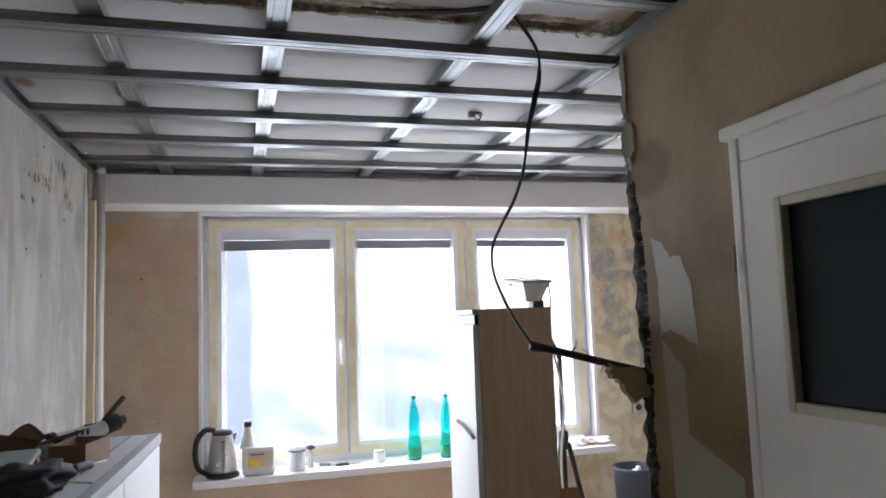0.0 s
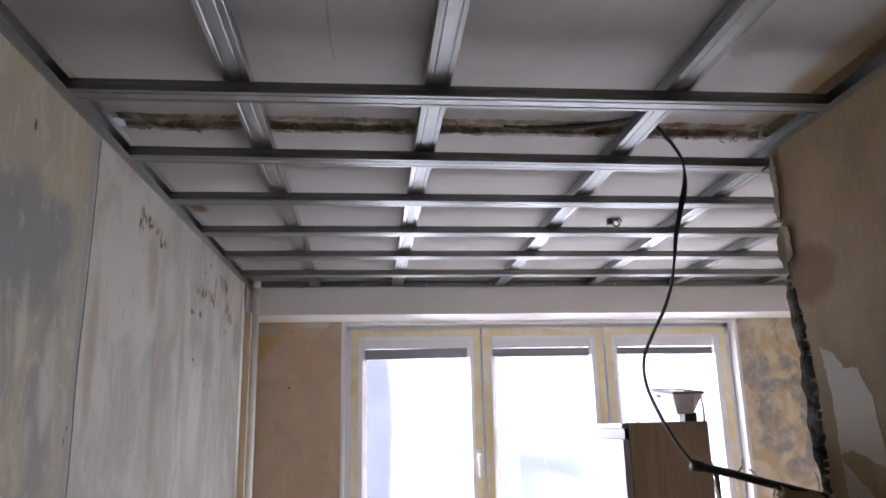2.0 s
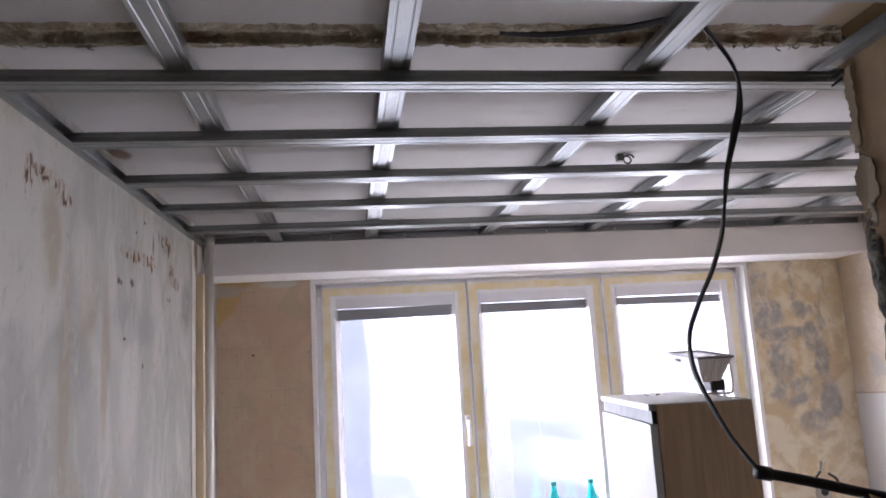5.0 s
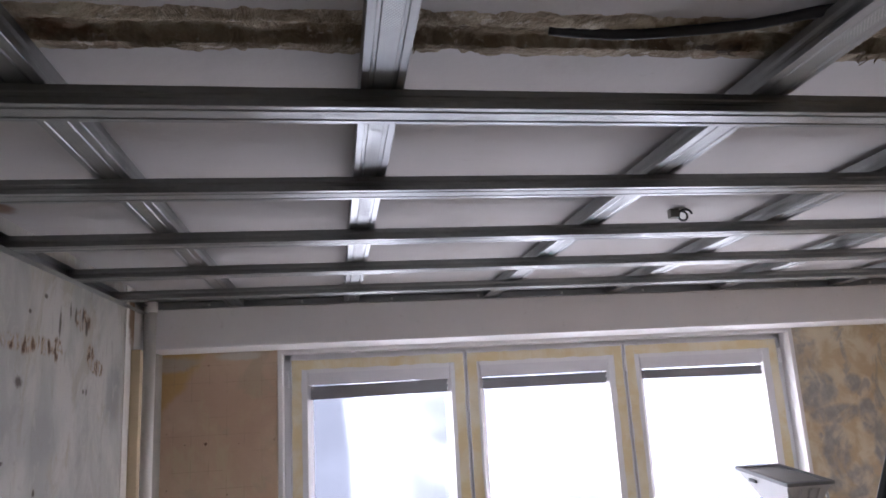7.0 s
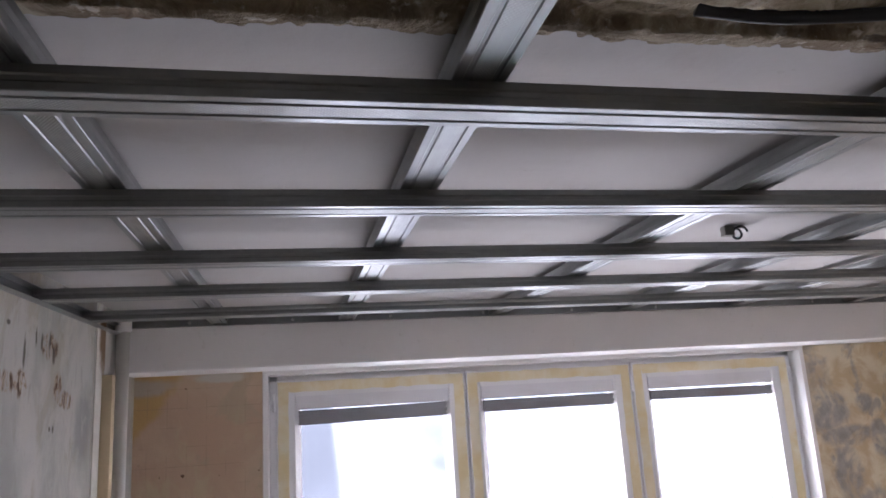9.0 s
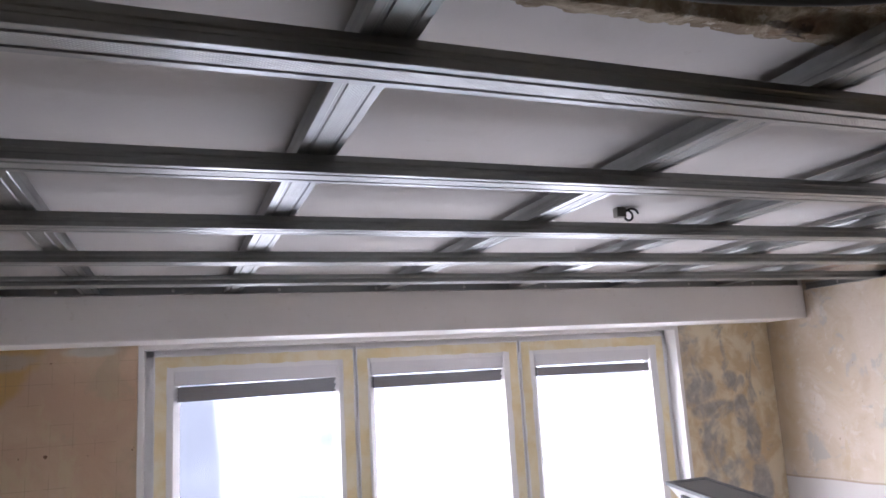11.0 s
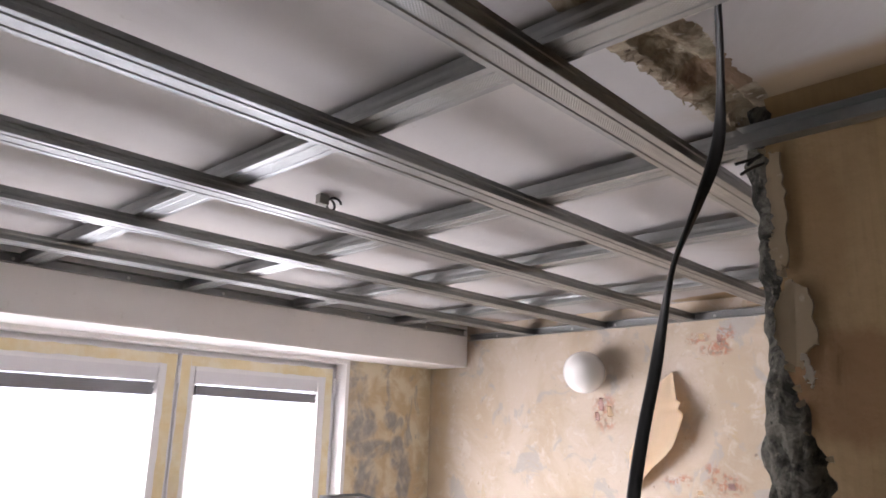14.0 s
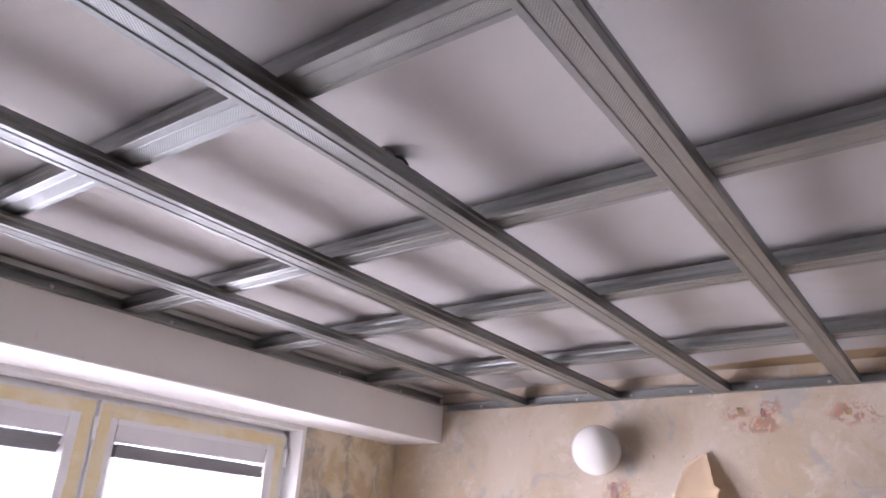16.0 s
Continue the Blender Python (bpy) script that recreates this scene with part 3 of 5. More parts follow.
def left_face(y):
    """The plastered wall stands a little out of square."""
    return -0.859 + 0.0136 * y


# out of view; its pale area and edge are set for the bounced light
setting("floor", box((LEFT - 0.2, -0.30, -0.15), (RIGHT + 0.2, 2.3, 0.0)), FLOOR, "unseen floor of the room, made pale to bounce window light upward", "floor")
# unseen; dark up to y -0.30 so the near ceiling gets less bounce
setting("floor_passage", box((LEFT - 0.2, BACK - 0.2, -0.15), (RIGHT + 0.2, -0.30, 0.0)), DARK_FLOOR, "unseen floor of the passage, kept dark so that little light bounces", "floor")

# ceiling slab with an open groove across it
bm = bmesh.new()
G0, G1 = -0.472, -0.418
box((LEFT - 0.2, BACK - 0.2, TOP), (RIGHT + 0.2, G0, TOP + 0.2), 0, bm)
box((LEFT - 0.2, G1, TOP), (RIGHT + 0.2, 2.3, TOP + 0.2), 0, bm)
box((PART + 0.115, G0, TOP), (RIGHT + 0.2, G1, TOP + 0.2), 0, bm)
setting("ceiling", bm, CEILING, "whitewashed concrete ceiling slab above a bare metal grid", "ceiling")
bm = bmesh.new()
NX, NY = 200, 14
rows = []
for i in range(NX + 1):
    x = LEFT + (PART + 0.115 - LEFT) * i / NX
    row = []
    lo = G0 - 0.010 - 0.03 * max(0.0, -0.45 - x) + 0.018 * noise.noise((x * 9, 0, 1)) + 0.010 * noise.noise((x * 31, 4, 1))
    hi = G1 + 0.006 + 0.007 * x + 0.018 * noise.noise((x * 8, 9, 1)) + 0.012 * noise.noise((x * 35, 5, 1))
    for j in range(NY + 1):
        f = j / NY
        y = lo + (hi - lo) * f
        deep = 0.016 * min(1, 5 * f, 5 * (1 - f)) ** 0.7
        z = TOP - 0.002 + deep * (0.65 + 0.7 * noise.noise((x * 14, y * 22, 3))) + 0.006 * noise.noise((x * 60, y * 60, 8))
        if j in (0, NY):
            z = TOP - 0.0015 - 0.002 * abs(noise.noise((x * 40, j, 2)))
        if y < G0 + 0.004 or y > G1 - 0.004:
            z = min(z, TOP - 0.0018 - 0.003 * abs(noise.noise((x * 50, y * 50, 6))))
        row.append(bm.verts.new((x, y, z)))
    # lips that close the groove to the slab
    row.insert(0, bm.verts.new((x, G0 - 0.05, TOP + 0.003)))
    row.append(bm.verts.new((x, G1 + 0.05, TOP + 0.003)))
    rows.append(row)
for a, b in zip(rows, rows[1:]):
    for j in range(len(a) - 1):
        bm.faces.new((a[j], a[j + 1], b[j + 1], b[j]))
setting("ceiling_groove", bm, GROOVE, "rough brown groove where a wall was torn out of the ceiling", "ceiling groove", True)
bm = bmesh.new()
rnd = random.Random(9)
for k in range(30):
    x = rnd.uniform(LEFT + 0.05, PART) if k < 8 else rnd.uniform(0.55, PART)
    y = G1 + 0.012 + rnd.uniform(-0.012, 0.010)
    n = rnd.uniform(0.006, 0.018)
    sweep(smooth_line([(x, y, TOP - 0.001), (x + rnd.uniform(-0.5, 0.5) * n, y + rnd.uniform(0, 0.8) * n, TOP - 0.5 * n), (x + rnd.uniform(-1, 1) * n, y + rnd.uniform(-0.3, 1) * n, TOP - 0.8 * n)], 3), 0.0026, 0.0008, 5, 0, bm)
groove = bpy.data.objects["ceiling_groove"]
tagged(part("paper_shreds", bm, GROOVE, groove, "fringe of torn paper shreds"), kind="stuff")

# walls
bm = box((LEFT - 0.25, BACK - 0.2, 0), (LEFT, 2.3, TOP))
for v in bm.verts:
    if v.co.x > LEFT - 0.01:
        v.co.x = left_face(v.co.y)
setting("wall_left", bm, LEFT_WALL, "scraped grey and cream plaster wall with rusty spots", "wall")
bm = box((RIGHT, BACK_RIGHT - 0.2, 0), (RIGHT + 0.2, 2.3, TOP))
setting("wall_right", bm, RIGHT_WALL, "peeled beige plaster wall with reddish stains", "wall")
# unseen closing walls, added dark so the profiles' near sides reflect little
setting("wall_back", box((LEFT, BACK - 0.2, 0), (PART + 0.115, BACK, TOP)), DARK_WALL, "unseen wall closing the passage, kept dark to dim the back", "wall")
setting("wall_back_right", box((PART + 0.115, BACK_RIGHT - 0.2, 0), (RIGHT, BACK_RIGHT, TOP)), DARK_WALL, "unseen wall closing the room, kept dark for the metal's reflections", "wall")
W0, W1, WZ0, WZ1 = -0.362, 2.035, 0.80, 2.262
bm = bmesh.new()
box((LEFT, WIN_Y, 0), (W0, 2.13, TOP), 0, bm)
box((W1, WIN_Y, 0), (RIGHT, 2.13, TOP), 0, bm)
box((W0, WIN_Y, 0), (W1, 2.13, WZ0), 0, bm)
box((W0, WIN_Y, WZ1 + 0.01), (W1, 2.13, TOP), 0, bm)
setting("wall_window", bm, TAN_WALL, "stripped tan plaster wall with dark marbled stains beside the window", "wall")
setting("beam", box((LEFT, BEAM_Y, BEAM_Z), (RIGHT, WIN_Y - 0.003, TOP), 0.006), WHITE_BEAM, "white painted lintel beam above the windows", "beam")
bm = bmesh.new()
for a, b in (((W0, WIN_Y - 0.004, WZ0), (W0 + 0.022, 2.12, WZ1)), ((W1 - 0.022, WIN_Y - 0.004, WZ0), (W1, 2.12, WZ1)), ((W0, WIN_Y - 0.003, WZ1 - 0.012), (W1, 2.12, WZ1 + 0.01))):
    box(a, b, 0.004, bm)
setting("window_reveal", bm, WHITE_BEAM, "white plastered reveal round the window", "trim")

# partition: plaster and paper with a torn edge, broken masonry core
DOOR0, DOOR1, DOOR_TOP = -1.78, -0.943, 2.014


def torn(z):
    """The ragged edge of plaster and paper at a height."""
    back = min(1.0, max(0.0, (2.05 - z) / 0.25))
    return -0.489 - 0.055 * back + 0.010 * noise.noise((z * 5, 1, 0)) + 0.012 * noise.noise((z * 17, 2, 0)) + 0.012 * noise.noise((z * 50, 3, 0)) + 0.005 * noise.noise((z * 160, 3, 0))


partition = setting("wall_partition", box((PART + 0.014, DOOR1, 0), (PART + 0.1, -0.64, TOP)), RUBBLE, "partition wall broken off to a ragged masonry end", "wall")
bm = box((PART + 0.014, BACK, 0), (PART + 0.1, DOOR0, TOP))
box((PART + 0.014, DOOR0, DOOR_TOP), (PART + 0.1, DOOR1, TOP), 0, bm)
part("masonry", bm, RUBBLE, partition, "wall beyond and above the door")
bm = bmesh.new()
NZ, NS = 210, 16
rows = []
for i in range(NZ + 1):
    z = TOP * i / NZ
    row = []
    for j in range(NS + 1):
        f = j / NS
        # round the end: from the near face over the end to the far face
        if f < 0.4:
            x, y = PART + 0.020, -0.66 + (f / 0.4) * 0.208
        elif f < 0.7:
            x, y = PART + 0.020 + (f - 0.4) / 0.3 * 0.078, -0.449
        else:
            x, y = PART + 0.098, -0.452 - (f - 0.7) / 0.3 * 0.208
        lump = (0.040 if z < 2.07 else 0.012) * noise.noise((x * 6, 0.3, z * 9)) + (0.022 if z < 2.07 else 0.012) * noise.noise((x * 18, y * 18, z * 22)) + 0.005 * noise.noise((x * 70, y * 70, z * 70))
        near_end = max(0.0, min(1.0, (f - 0.15) / 0.25, (0.95 - f) / 0.25))
        y += lump * near_end
        x += (0.010 * noise.noise((y * 25, z * 25, 3)) - 0.012 * near_end * noise.noise((z * 11, 4, 4))) * (f < 0.4)
        row.append(bm.verts.new((x, y, z)))
    rows.append(row)
for a, b in zip(rows, rows[1:]):
    for j in range(NS):
        bm.faces.new((a[j], a[j + 1], b[j + 1], b[j]))
part("broken_end", bm, RUBBLE, partition, "ragged dark end of broken clinker masonry", True)
bm = bmesh.new()
near = []
N = 260
for i in range(N + 1):
    z = TOP * i / N
    near.append((torn(z), z))
fr = [bm.verts.new((PART, y, z)) for y, z in near]
bk = [bm.verts.new((PART + 0.016, y - 0.006, z)) for y, z in near]
hf = [bm.verts.new((PART, DOOR1, z)) for y, z in near]
for k in range(N):
    bm.faces.new((fr[k], fr[k + 1], hf[k + 1], hf[k]))
    bm.faces.new((fr[k], bk[k], bk[k + 1], fr[k + 1]))
box((PART, DOOR0, DOOR_TOP), (PART + 0.015, DOOR1, TOP), 0, bm)
box((PART, BACK, 0), (PART + 0.015, DOOR0, TOP), 0, bm)
bmesh.ops.recalc_face_normals(bm, faces=bm.faces)
part("wallpaper", bm, WALLPAPER, partition, "ochre wallpaper with a torn edge")
for k, outline in enumerate((
    [(-0.58, 1.83), (-0.63, 1.81), (-0.665, 1.77), (-0.71, 1.77), (-0.75, 1.70), (-0.77, 1.54), (-0.65, 1.58), (-0.60, 1.57), (-0.60, 1.72)],
    [(-0.60, 1.56), (-0.70, 1.48), (-0.70, 1.32), (-0.90, 1.25), (-0.90, 0.9), (-0.63, 0.9), (-0.62, 1.3)],
)):
    part("bare_patch", sheet(outline, "x", PART - 0.0008, 0.004, ragged=0.0032, cuts=9, seed=k), TORN_WHITE, partition, "whitish patch where the paper is torn away")
# curled scraps along the tear
rnd = random.Random(5)
for k in range(26):
    z = 1.42 + 0.038 * k + rnd.uniform(-0.02, 0.02)
    y, w = torn(z), rnd.uniform(0.003, 0.008)
    bm = bmesh.new()
    a = [bm.verts.new((PART - 0.001, y - w, z - w)), bm.verts.new((PART - 0.001, y - w * 0.8, z + w)), bm.verts.new((PART - 0.004, y, z + w * 0.7)), bm.verts.new((PART - 0.004, y, z - w * 0.8)), bm.verts.new((PART - 0.012, y + w * 0.5, z + w * rnd.uniform(0.1, 0.6))), bm.verts.new((PART - 0.012, y + w * 0.45, z - w * rnd.uniform(0.1, 0.6)))]
    bm.faces.new((a[0], a[3], a[2], a[1]))
    bm.faces.new((a[3], a[5], a[4], a[2]))
    bmesh.ops.solidify(bm, geom=bm.faces[:], thickness=0.0012)
    part("paper_scrap", bm, TORN_WHITE, partition, "curled scrap of torn paper")
# loose lumps of masonry in the broken end
CONCRETE = make_rubble("pitted_grey_concrete", 1.25)
for k in range(13):
    z, size, tall, out, mat = 0.98 + 0.058 * k + rnd.uniform(-0.012, 0.012), rnd.uniform(0.024, 0.038), rnd.uniform(1.0, 1.3), -0.488, RUBBLE
    if k % 3 == 1:
        mat = CONCRETE
    if k >= 11:
        z, size, tall, out, mat = (1.955, 0.048, 2.75, -0.478, CONCRETE) if k == 11 else (1.79, 0.038, 1.6, -0.486, CONCRETE)
    bm = bmesh.new()
    bmesh.ops.create_icosphere(bm, subdivisions=4, radius=size)
    for v in bm.verts:
        v.co.z *= tall
        p, pit = v.co.copy(), noise.noise(v.co * 70 + Vector((0, k, 0)))
        push = 0.30 * noise.noise(p * 22 + Vector((k * 3, 0, 0))) + 0.10 * noise.noise(p * 60) + 0.04 * noise.noise(p * 180) - (0.22 if pit > 0.42 else 0.0)
        v.co += p.normalized() * size * push
        v.co = Vector((v.co.x * 0.8 + PART + 0.036, v.co.y + out + 0.010 * noise.noise((k * 1.7, 0, 0)), v.co.z + z))
    part("masonry_lump", bm, mat, partition, "rounded grey lump of broken concrete" if mat is CONCRETE else "rounded lump of broken masonry", True)


def curl(outline, lift, seed, material, name, label):
    """A tongue of plaster or paper that stands off the wall towards its free edge."""
    bm = sheet(outline, "x", PART - 0.007, 0.005, ragged=0.003, cuts=8, seed=seed)
    edge = max(y for y, z in outline)
    for v in bm.verts:
        near_edge = max(0.0, 1 - (edge - v.co.y) / 0.05)
        v.co.x -= lift * near_edge**2
    return part(name, bm, material, partition, label)


PLASTER = make_white_paint("torn_cream_plaster", (0.23, 0.175, 0.105), 0.35)
curl([(-0.500, 2.180), (-0.526, 2.165), (-0.532, 2.085), (-0.516, 2.074), (-0.507, 2.048), (-0.488, 2.062), (-0.476, 2.097), (-0.481, 2.140)], 0.010, 41, PLASTER, "plaster_flap", "cream plaster flap standing off the wall")
curl([(-0.488, 2.385), (-0.505, 2.380), (-0.508, 2.28), (-0.500, 2.20), (-0.486, 2.195), (-0.478, 2.235), (-0.488, 2.265), (-0.482, 2.32)], 0.004, 42, PLASTER, "plaster_flap", "cream plaster flap standing off the wall")
curl([(-0.513, 2.070), (-0.519, 2.066), (-0.526, 2.035), (-0.521, 2.022), (-0.514, 2.040)], 0.012, 43, make_white_paint("white_paper_edge", (0.55, 0.52, 0.45), 0.2), "paper_curl", "white curled edge of torn paper")
# a stub of rail and bent wires above the broken end
for k, (y, z) in enumerate(((-0.445, 2.385), (-0.452, 2.372), (-0.462, 2.390))):
    part("wire_stub", sweep(smooth_line([(PART + 0.03, y - 0.03, z + 0.01), (PART + 0.01, y - 0.008, z), (PART - 0.012, y + 0.006, z - 0.010 - 0.006 * k)], 5), 0.0028, sides=7), CABLE, partition, "short black wire stub", True)

# ---- the window ----
window = tagged(new("window_1"), "three-part white plastic window with yellow masking tape on the sashes", "window", kind="structure")
FY = 1.955
bm = bmesh.new()
FX0, FX1, FZ0, FZ1 = W0 + 0.022, W1 - 0.022, WZ0 + 0.03, WZ1 - 0.010
for a, b in (((FX0, FY, FZ0), (FX0 + 0.035, FY + 0.08, FZ1)), ((FX1 - 0.035, FY, FZ0), (FX1, FY + 0.08, FZ1)), ((FX0, FY, FZ1 - 0.03), (FX1, FY + 0.079, FZ1)), ((FX0, FY, FZ0), (FX1, FY + 0.079, FZ0 + 0.04))):
    box(a, b, 0.004, bm)
for mx in (0.462, 1.211):
    box((mx - 0.035, FY + 0.052, FZ0 + 0.04), (mx + 0.035, FY + 0.078, FZ1 - 0.03), 0.003, bm)
    box((mx - 0.004, FY - 0.004, FZ0 + 0.04), (mx + 0.004, FY + 0.052, FZ1 - 0.03), 0.0, bm)
part("window_frame", bm, FRAME_WHITE, window)
SASH = [(FX0 + 0.028, 0.4575), (0.4665, 1.2065), (1.2155, FX1 - 0.028)]
SZ0, SZ1 = FZ0 + 0.03, FZ1 - 0.018
for k, ((s0, s1), (g0, g1)) in enumerate(zip(SASH, PANES)):
    gz0, gz1 = PANE_LOW, PANE_HIGH - 0.02
    bm = bmesh.new()
    y0, y1 = FY - 0.018, FY + 0.05
    box((s0, y0, SZ0), (g0, y1, SZ1), 0.006, bm)
    box((g1, y0, SZ0), (s1, y1, SZ1), 0.006, bm)
    box((g0, y0, gz1), (g1, y1, SZ1), 0.0, bm)
    box((g0, y0, SZ0), (g1, y1, gz0), 0.0, bm)
    sash = part("sash", bm, FRAME_WHITE, window)
    # glazing beads slope to the glass
    bm = bmesh.new()
    b = 0.022
    ring = [[(g0, gz0), (g1, gz0), (g1, gz1), (g0, gz1)], [(g0 + b, gz0 + b), (g1 - b, gz0 + b), (g1 - b, gz1 - b), (g0 + b, gz1 - b)]]
    vs = [[bm.verts.new((x, yy, z)) for x, z in r] for r, yy in zip(ring, (y0 + 0.006, y0 + 0.03))]
    for q in range(4):
        bm.faces.new((vs[0][q], vs[0][(q + 1) % 4], vs[1][(q + 1) % 4], vs[1][q]))
    part("glazing_bead", bm, FRAME_WHITE, sash)
    part("pane", box((g0, FY + 0.03, gz0), (g1, FY + 0.036, gz1)), GLASS, sash).visible_shadow = False
    bm = bmesh.new()
    fv = [[bm.verts.new((g0 - 0.01 + (g1 - g0 + 0.02) * i / 10, FY + 0.060 + 0.006 * noise.noise((i, j, k)), gz0 - 0.02 + (gz1 - gz0 + 0.04) * j / 14)) for i in range(11)] for j in range(15)]
    for j in range(14):
        for i in range(10):
            bm.faces.new((fv[j][i], fv[j][i + 1], fv[j + 1][i + 1], fv[j + 1][i]))
    part("protective_film", bm, FILM, sash, "milky creased protective film", True).visible_shadow = False
    # tape along the four members of the sash
    t = 0.040
    for q, outline in enumerate((
        [(s0 + 0.006, SZ0 + 0.01), (s0 + 0.006 + t, SZ0 + 0.01), (s0 + 0.006 + t, SZ1 - 0.01), (s0 + 0.006, SZ1 - 0.01)],
        [(s1 - 0.006 - t, SZ0 + 0.01), (s1 - 0.006, SZ0 + 0.01), (s1 - 0.006, SZ1 - 0.01), (s1 - 0.006 - t, SZ1 - 0.01)],
        [(s0 + 0.006 + t, SZ1 - 0.01 - t), (s1 - 0.006 - t, SZ1 - 0.01 - t), (s1 - 0.006 - t, SZ1 - 0.01), (s0 + 0.006 + t, SZ1 - 0.01)],
        [(s0 + 0.006 + t, SZ0 + 0.01), (s1 - 0.006 - t, SZ0 + 0.01), (s1 - 0.006 - t, SZ0 + 0.01 + t), (s0 + 0.006 + t, SZ0 + 0.01 + t)],
    )):
        part("masking_tape", sheet(outline, "y", y0 - 0.0015, 0.001, ragged=0.0025, cuts=24, seed=k * 7 + q), TAPE, sash, "strip of yellow masking tape")
    # blind drawn up at the head of the pane
    blind = part("blind_cassette", box((g0 + 0.004, y0 + 0.002, gz1 - 0.052), (g1 - 0.004, y0 + 0.028, gz1 + 0.002), 0.003), CASSETTE, sash, "light grey blind cassette")
    lean = 0.006 * (1 - k)
    for q in range(7 - k):
        z = gz1 - 0.066 - 0.0080 * q
        bm = box((g0 + 0.012 + 0.002 * (q % 2), y0 - 0.004, z), (g1 - 0.012 - 0.003 * (q % 3), y0 + 0.022, z + 0.0079), 0.001)
        for v in bm.verts:
            v.co.z += lean * (v.co.x - g0) / (g1 - g0)
        part("slat", bm, BLIND, blind, "dark blind slat")
    if k == 0:
        hx, hz = s1 - 0.030, 1.50
        bm = box((hx - 0.012, y0 - 0.012, hz - 0.03), (hx + 0.012, y0 - 0.0015, hz + 0.03), 0.003)
        sweep(smooth_line([(hx, y0 - 0.01, hz), (hx, y0 - 0.04, hz), (hx, y0 - 0.045, hz - 0.03), (hx, y0 - 0.042, hz - 0.12)]), 0.009, 0.006, 8, 0, bm)
        part("window_handle", bm, FRAME_WHITE, sash, "white window handle")
    for hz in (SZ1 - 0.09, SZ0 + 0.1):
        part("hinge", sweep([(s0 - 0.008 if k == 0 else s1 + 0.004, y0 - 0.006, hz - 0.035), (s0 - 0.008 if k == 0 else s1 + 0.004, y0 - 0.006, hz + 0.035)], 0.007), FRAME_WHITE, sash, "white hinge cap", True)
bm = box((W0 - 0.02, 1.70, WZ0 - 0.012), (W1 + 0.02, FY + 0.02, WZ0 + 0.028), 0.006)
sill = setting("window_sill", bm, FRAME_WHITE, "long white window sill crowded with small things", "window sill")
SILL = WZ0 + 0.028

# ---- door in the partition ----
door_frame = tagged(new("door_1"), "old cream door with a dark glass light, closed in its frame", "door", kind="structure")
bm = bmesh.new()
for a, b in (((PART - 0.0135, DOOR1 - 0.035, 0), (PART + 0.10, DOOR1, DOOR_TOP)), ((PART - 0.022, DOOR0, 0), (PART + 0.10, DOOR0 + 0.035, DOOR_TOP)), ((PART - 0.0135, DOOR0 + 0.035, DOOR_TOP - 0.06), (PART + 0.10, DOOR1 - 0.035, DOOR_TOP))):
    box(a, b, 0.008, bm)
box((PART - 0.030, DOOR0 - 0.01, DOOR_TOP - 0.006), (PART + 0.02, DOOR1 + 0.008, DOOR_TOP + 0.024), 0.006, bm)
part("door_frame", bm, DOOR_WHITE, door_frame)
D0, D1 = DOOR0 + 0.035, DOOR1 - 0.035
LITE = (D0 + 0.12, DOOR1 - 0.134, 1.418, 1.858)
bm = bmesh.new()
for a, b in (((PART - 0.012, D0, 0.01), (PART + 0.03, LITE[0], DOOR_TOP - 0.062)), ((PART - 0.012, LITE[1], 0.01), (PART + 0.03, D1, DOOR_TOP - 0.062)), ((PART - 0.012, LITE[0], LITE[3]), (PART + 0.03, LITE[1], DOOR_TOP - 0.062)), ((PART - 0.012, LITE[0], 0.01), (PART + 0.03, LITE[1], LITE[2]))):
    box(a, b, 0.0, bm)
leaf = part("door_leaf", bm, DOOR_WHITE, door_frame)
part("door_glass", box((PART + 0.006, LITE[0], LITE[2]), (PART + 0.012, LITE[1], LITE[3])), DARK_GLASS, leaf, "dark glass pane")
bm = bmesh.new()
for a, b in (((PART - 0.018, LITE[0], LITE[2]), (PART + 0.004, LITE[0] + 0.022, LITE[3])), ((PART - 0.018, LITE[1] - 0.022, LITE[2]), (PART + 0.004, LITE[1], LITE[3])), ((PART - 0.018, LITE[0] + 0.022, LITE[3] - 0.022), (PART + 0.004, LITE[1] - 0.022, LITE[3])), ((PART - 0.018, LITE[0] + 0.022, LITE[2]), (PART + 0.004, LITE[1] - 0.022, LITE[2] + 0.022))):
    box(a, b, 0.005, bm)
part("glazing_bead", bm, plain("worn_bead", (0.42, 0.37, 0.27), 0.6), leaf, "worn wooden glazing bead")
part("hinge", sweep([(PART - 0.018, DOOR1 - 0.004, 1.71), (PART - 0.018, DOOR1 - 0.004, 1.77)], 0.0035), DARK_BRASS, door_frame, "dark steel hinge", True)

# ---- ceiling grid ----
grid = thing("ceiling_grid", (0, 0, GRID), "bare galvanised steel suspended-ceiling grid screwed under the slab", "ceiling grid")
SECTION = [(-22, 27), (-30, 27), (-30, 18), (-28.6, 16), (-28.6, 11), (-30, 9), (-30, 1), (-29, 0), (-19, 0), (-17.5, 1.6), (-13.5, 1.6), (-12, 0), (12, 0), (13.5, 1.6), (17.5, 1.6), (19, 0), (29, 0), (30, 1), (30, 9), (28.6, 11), (28.6, 16), (30, 18), (30, 27), (22, 27)]


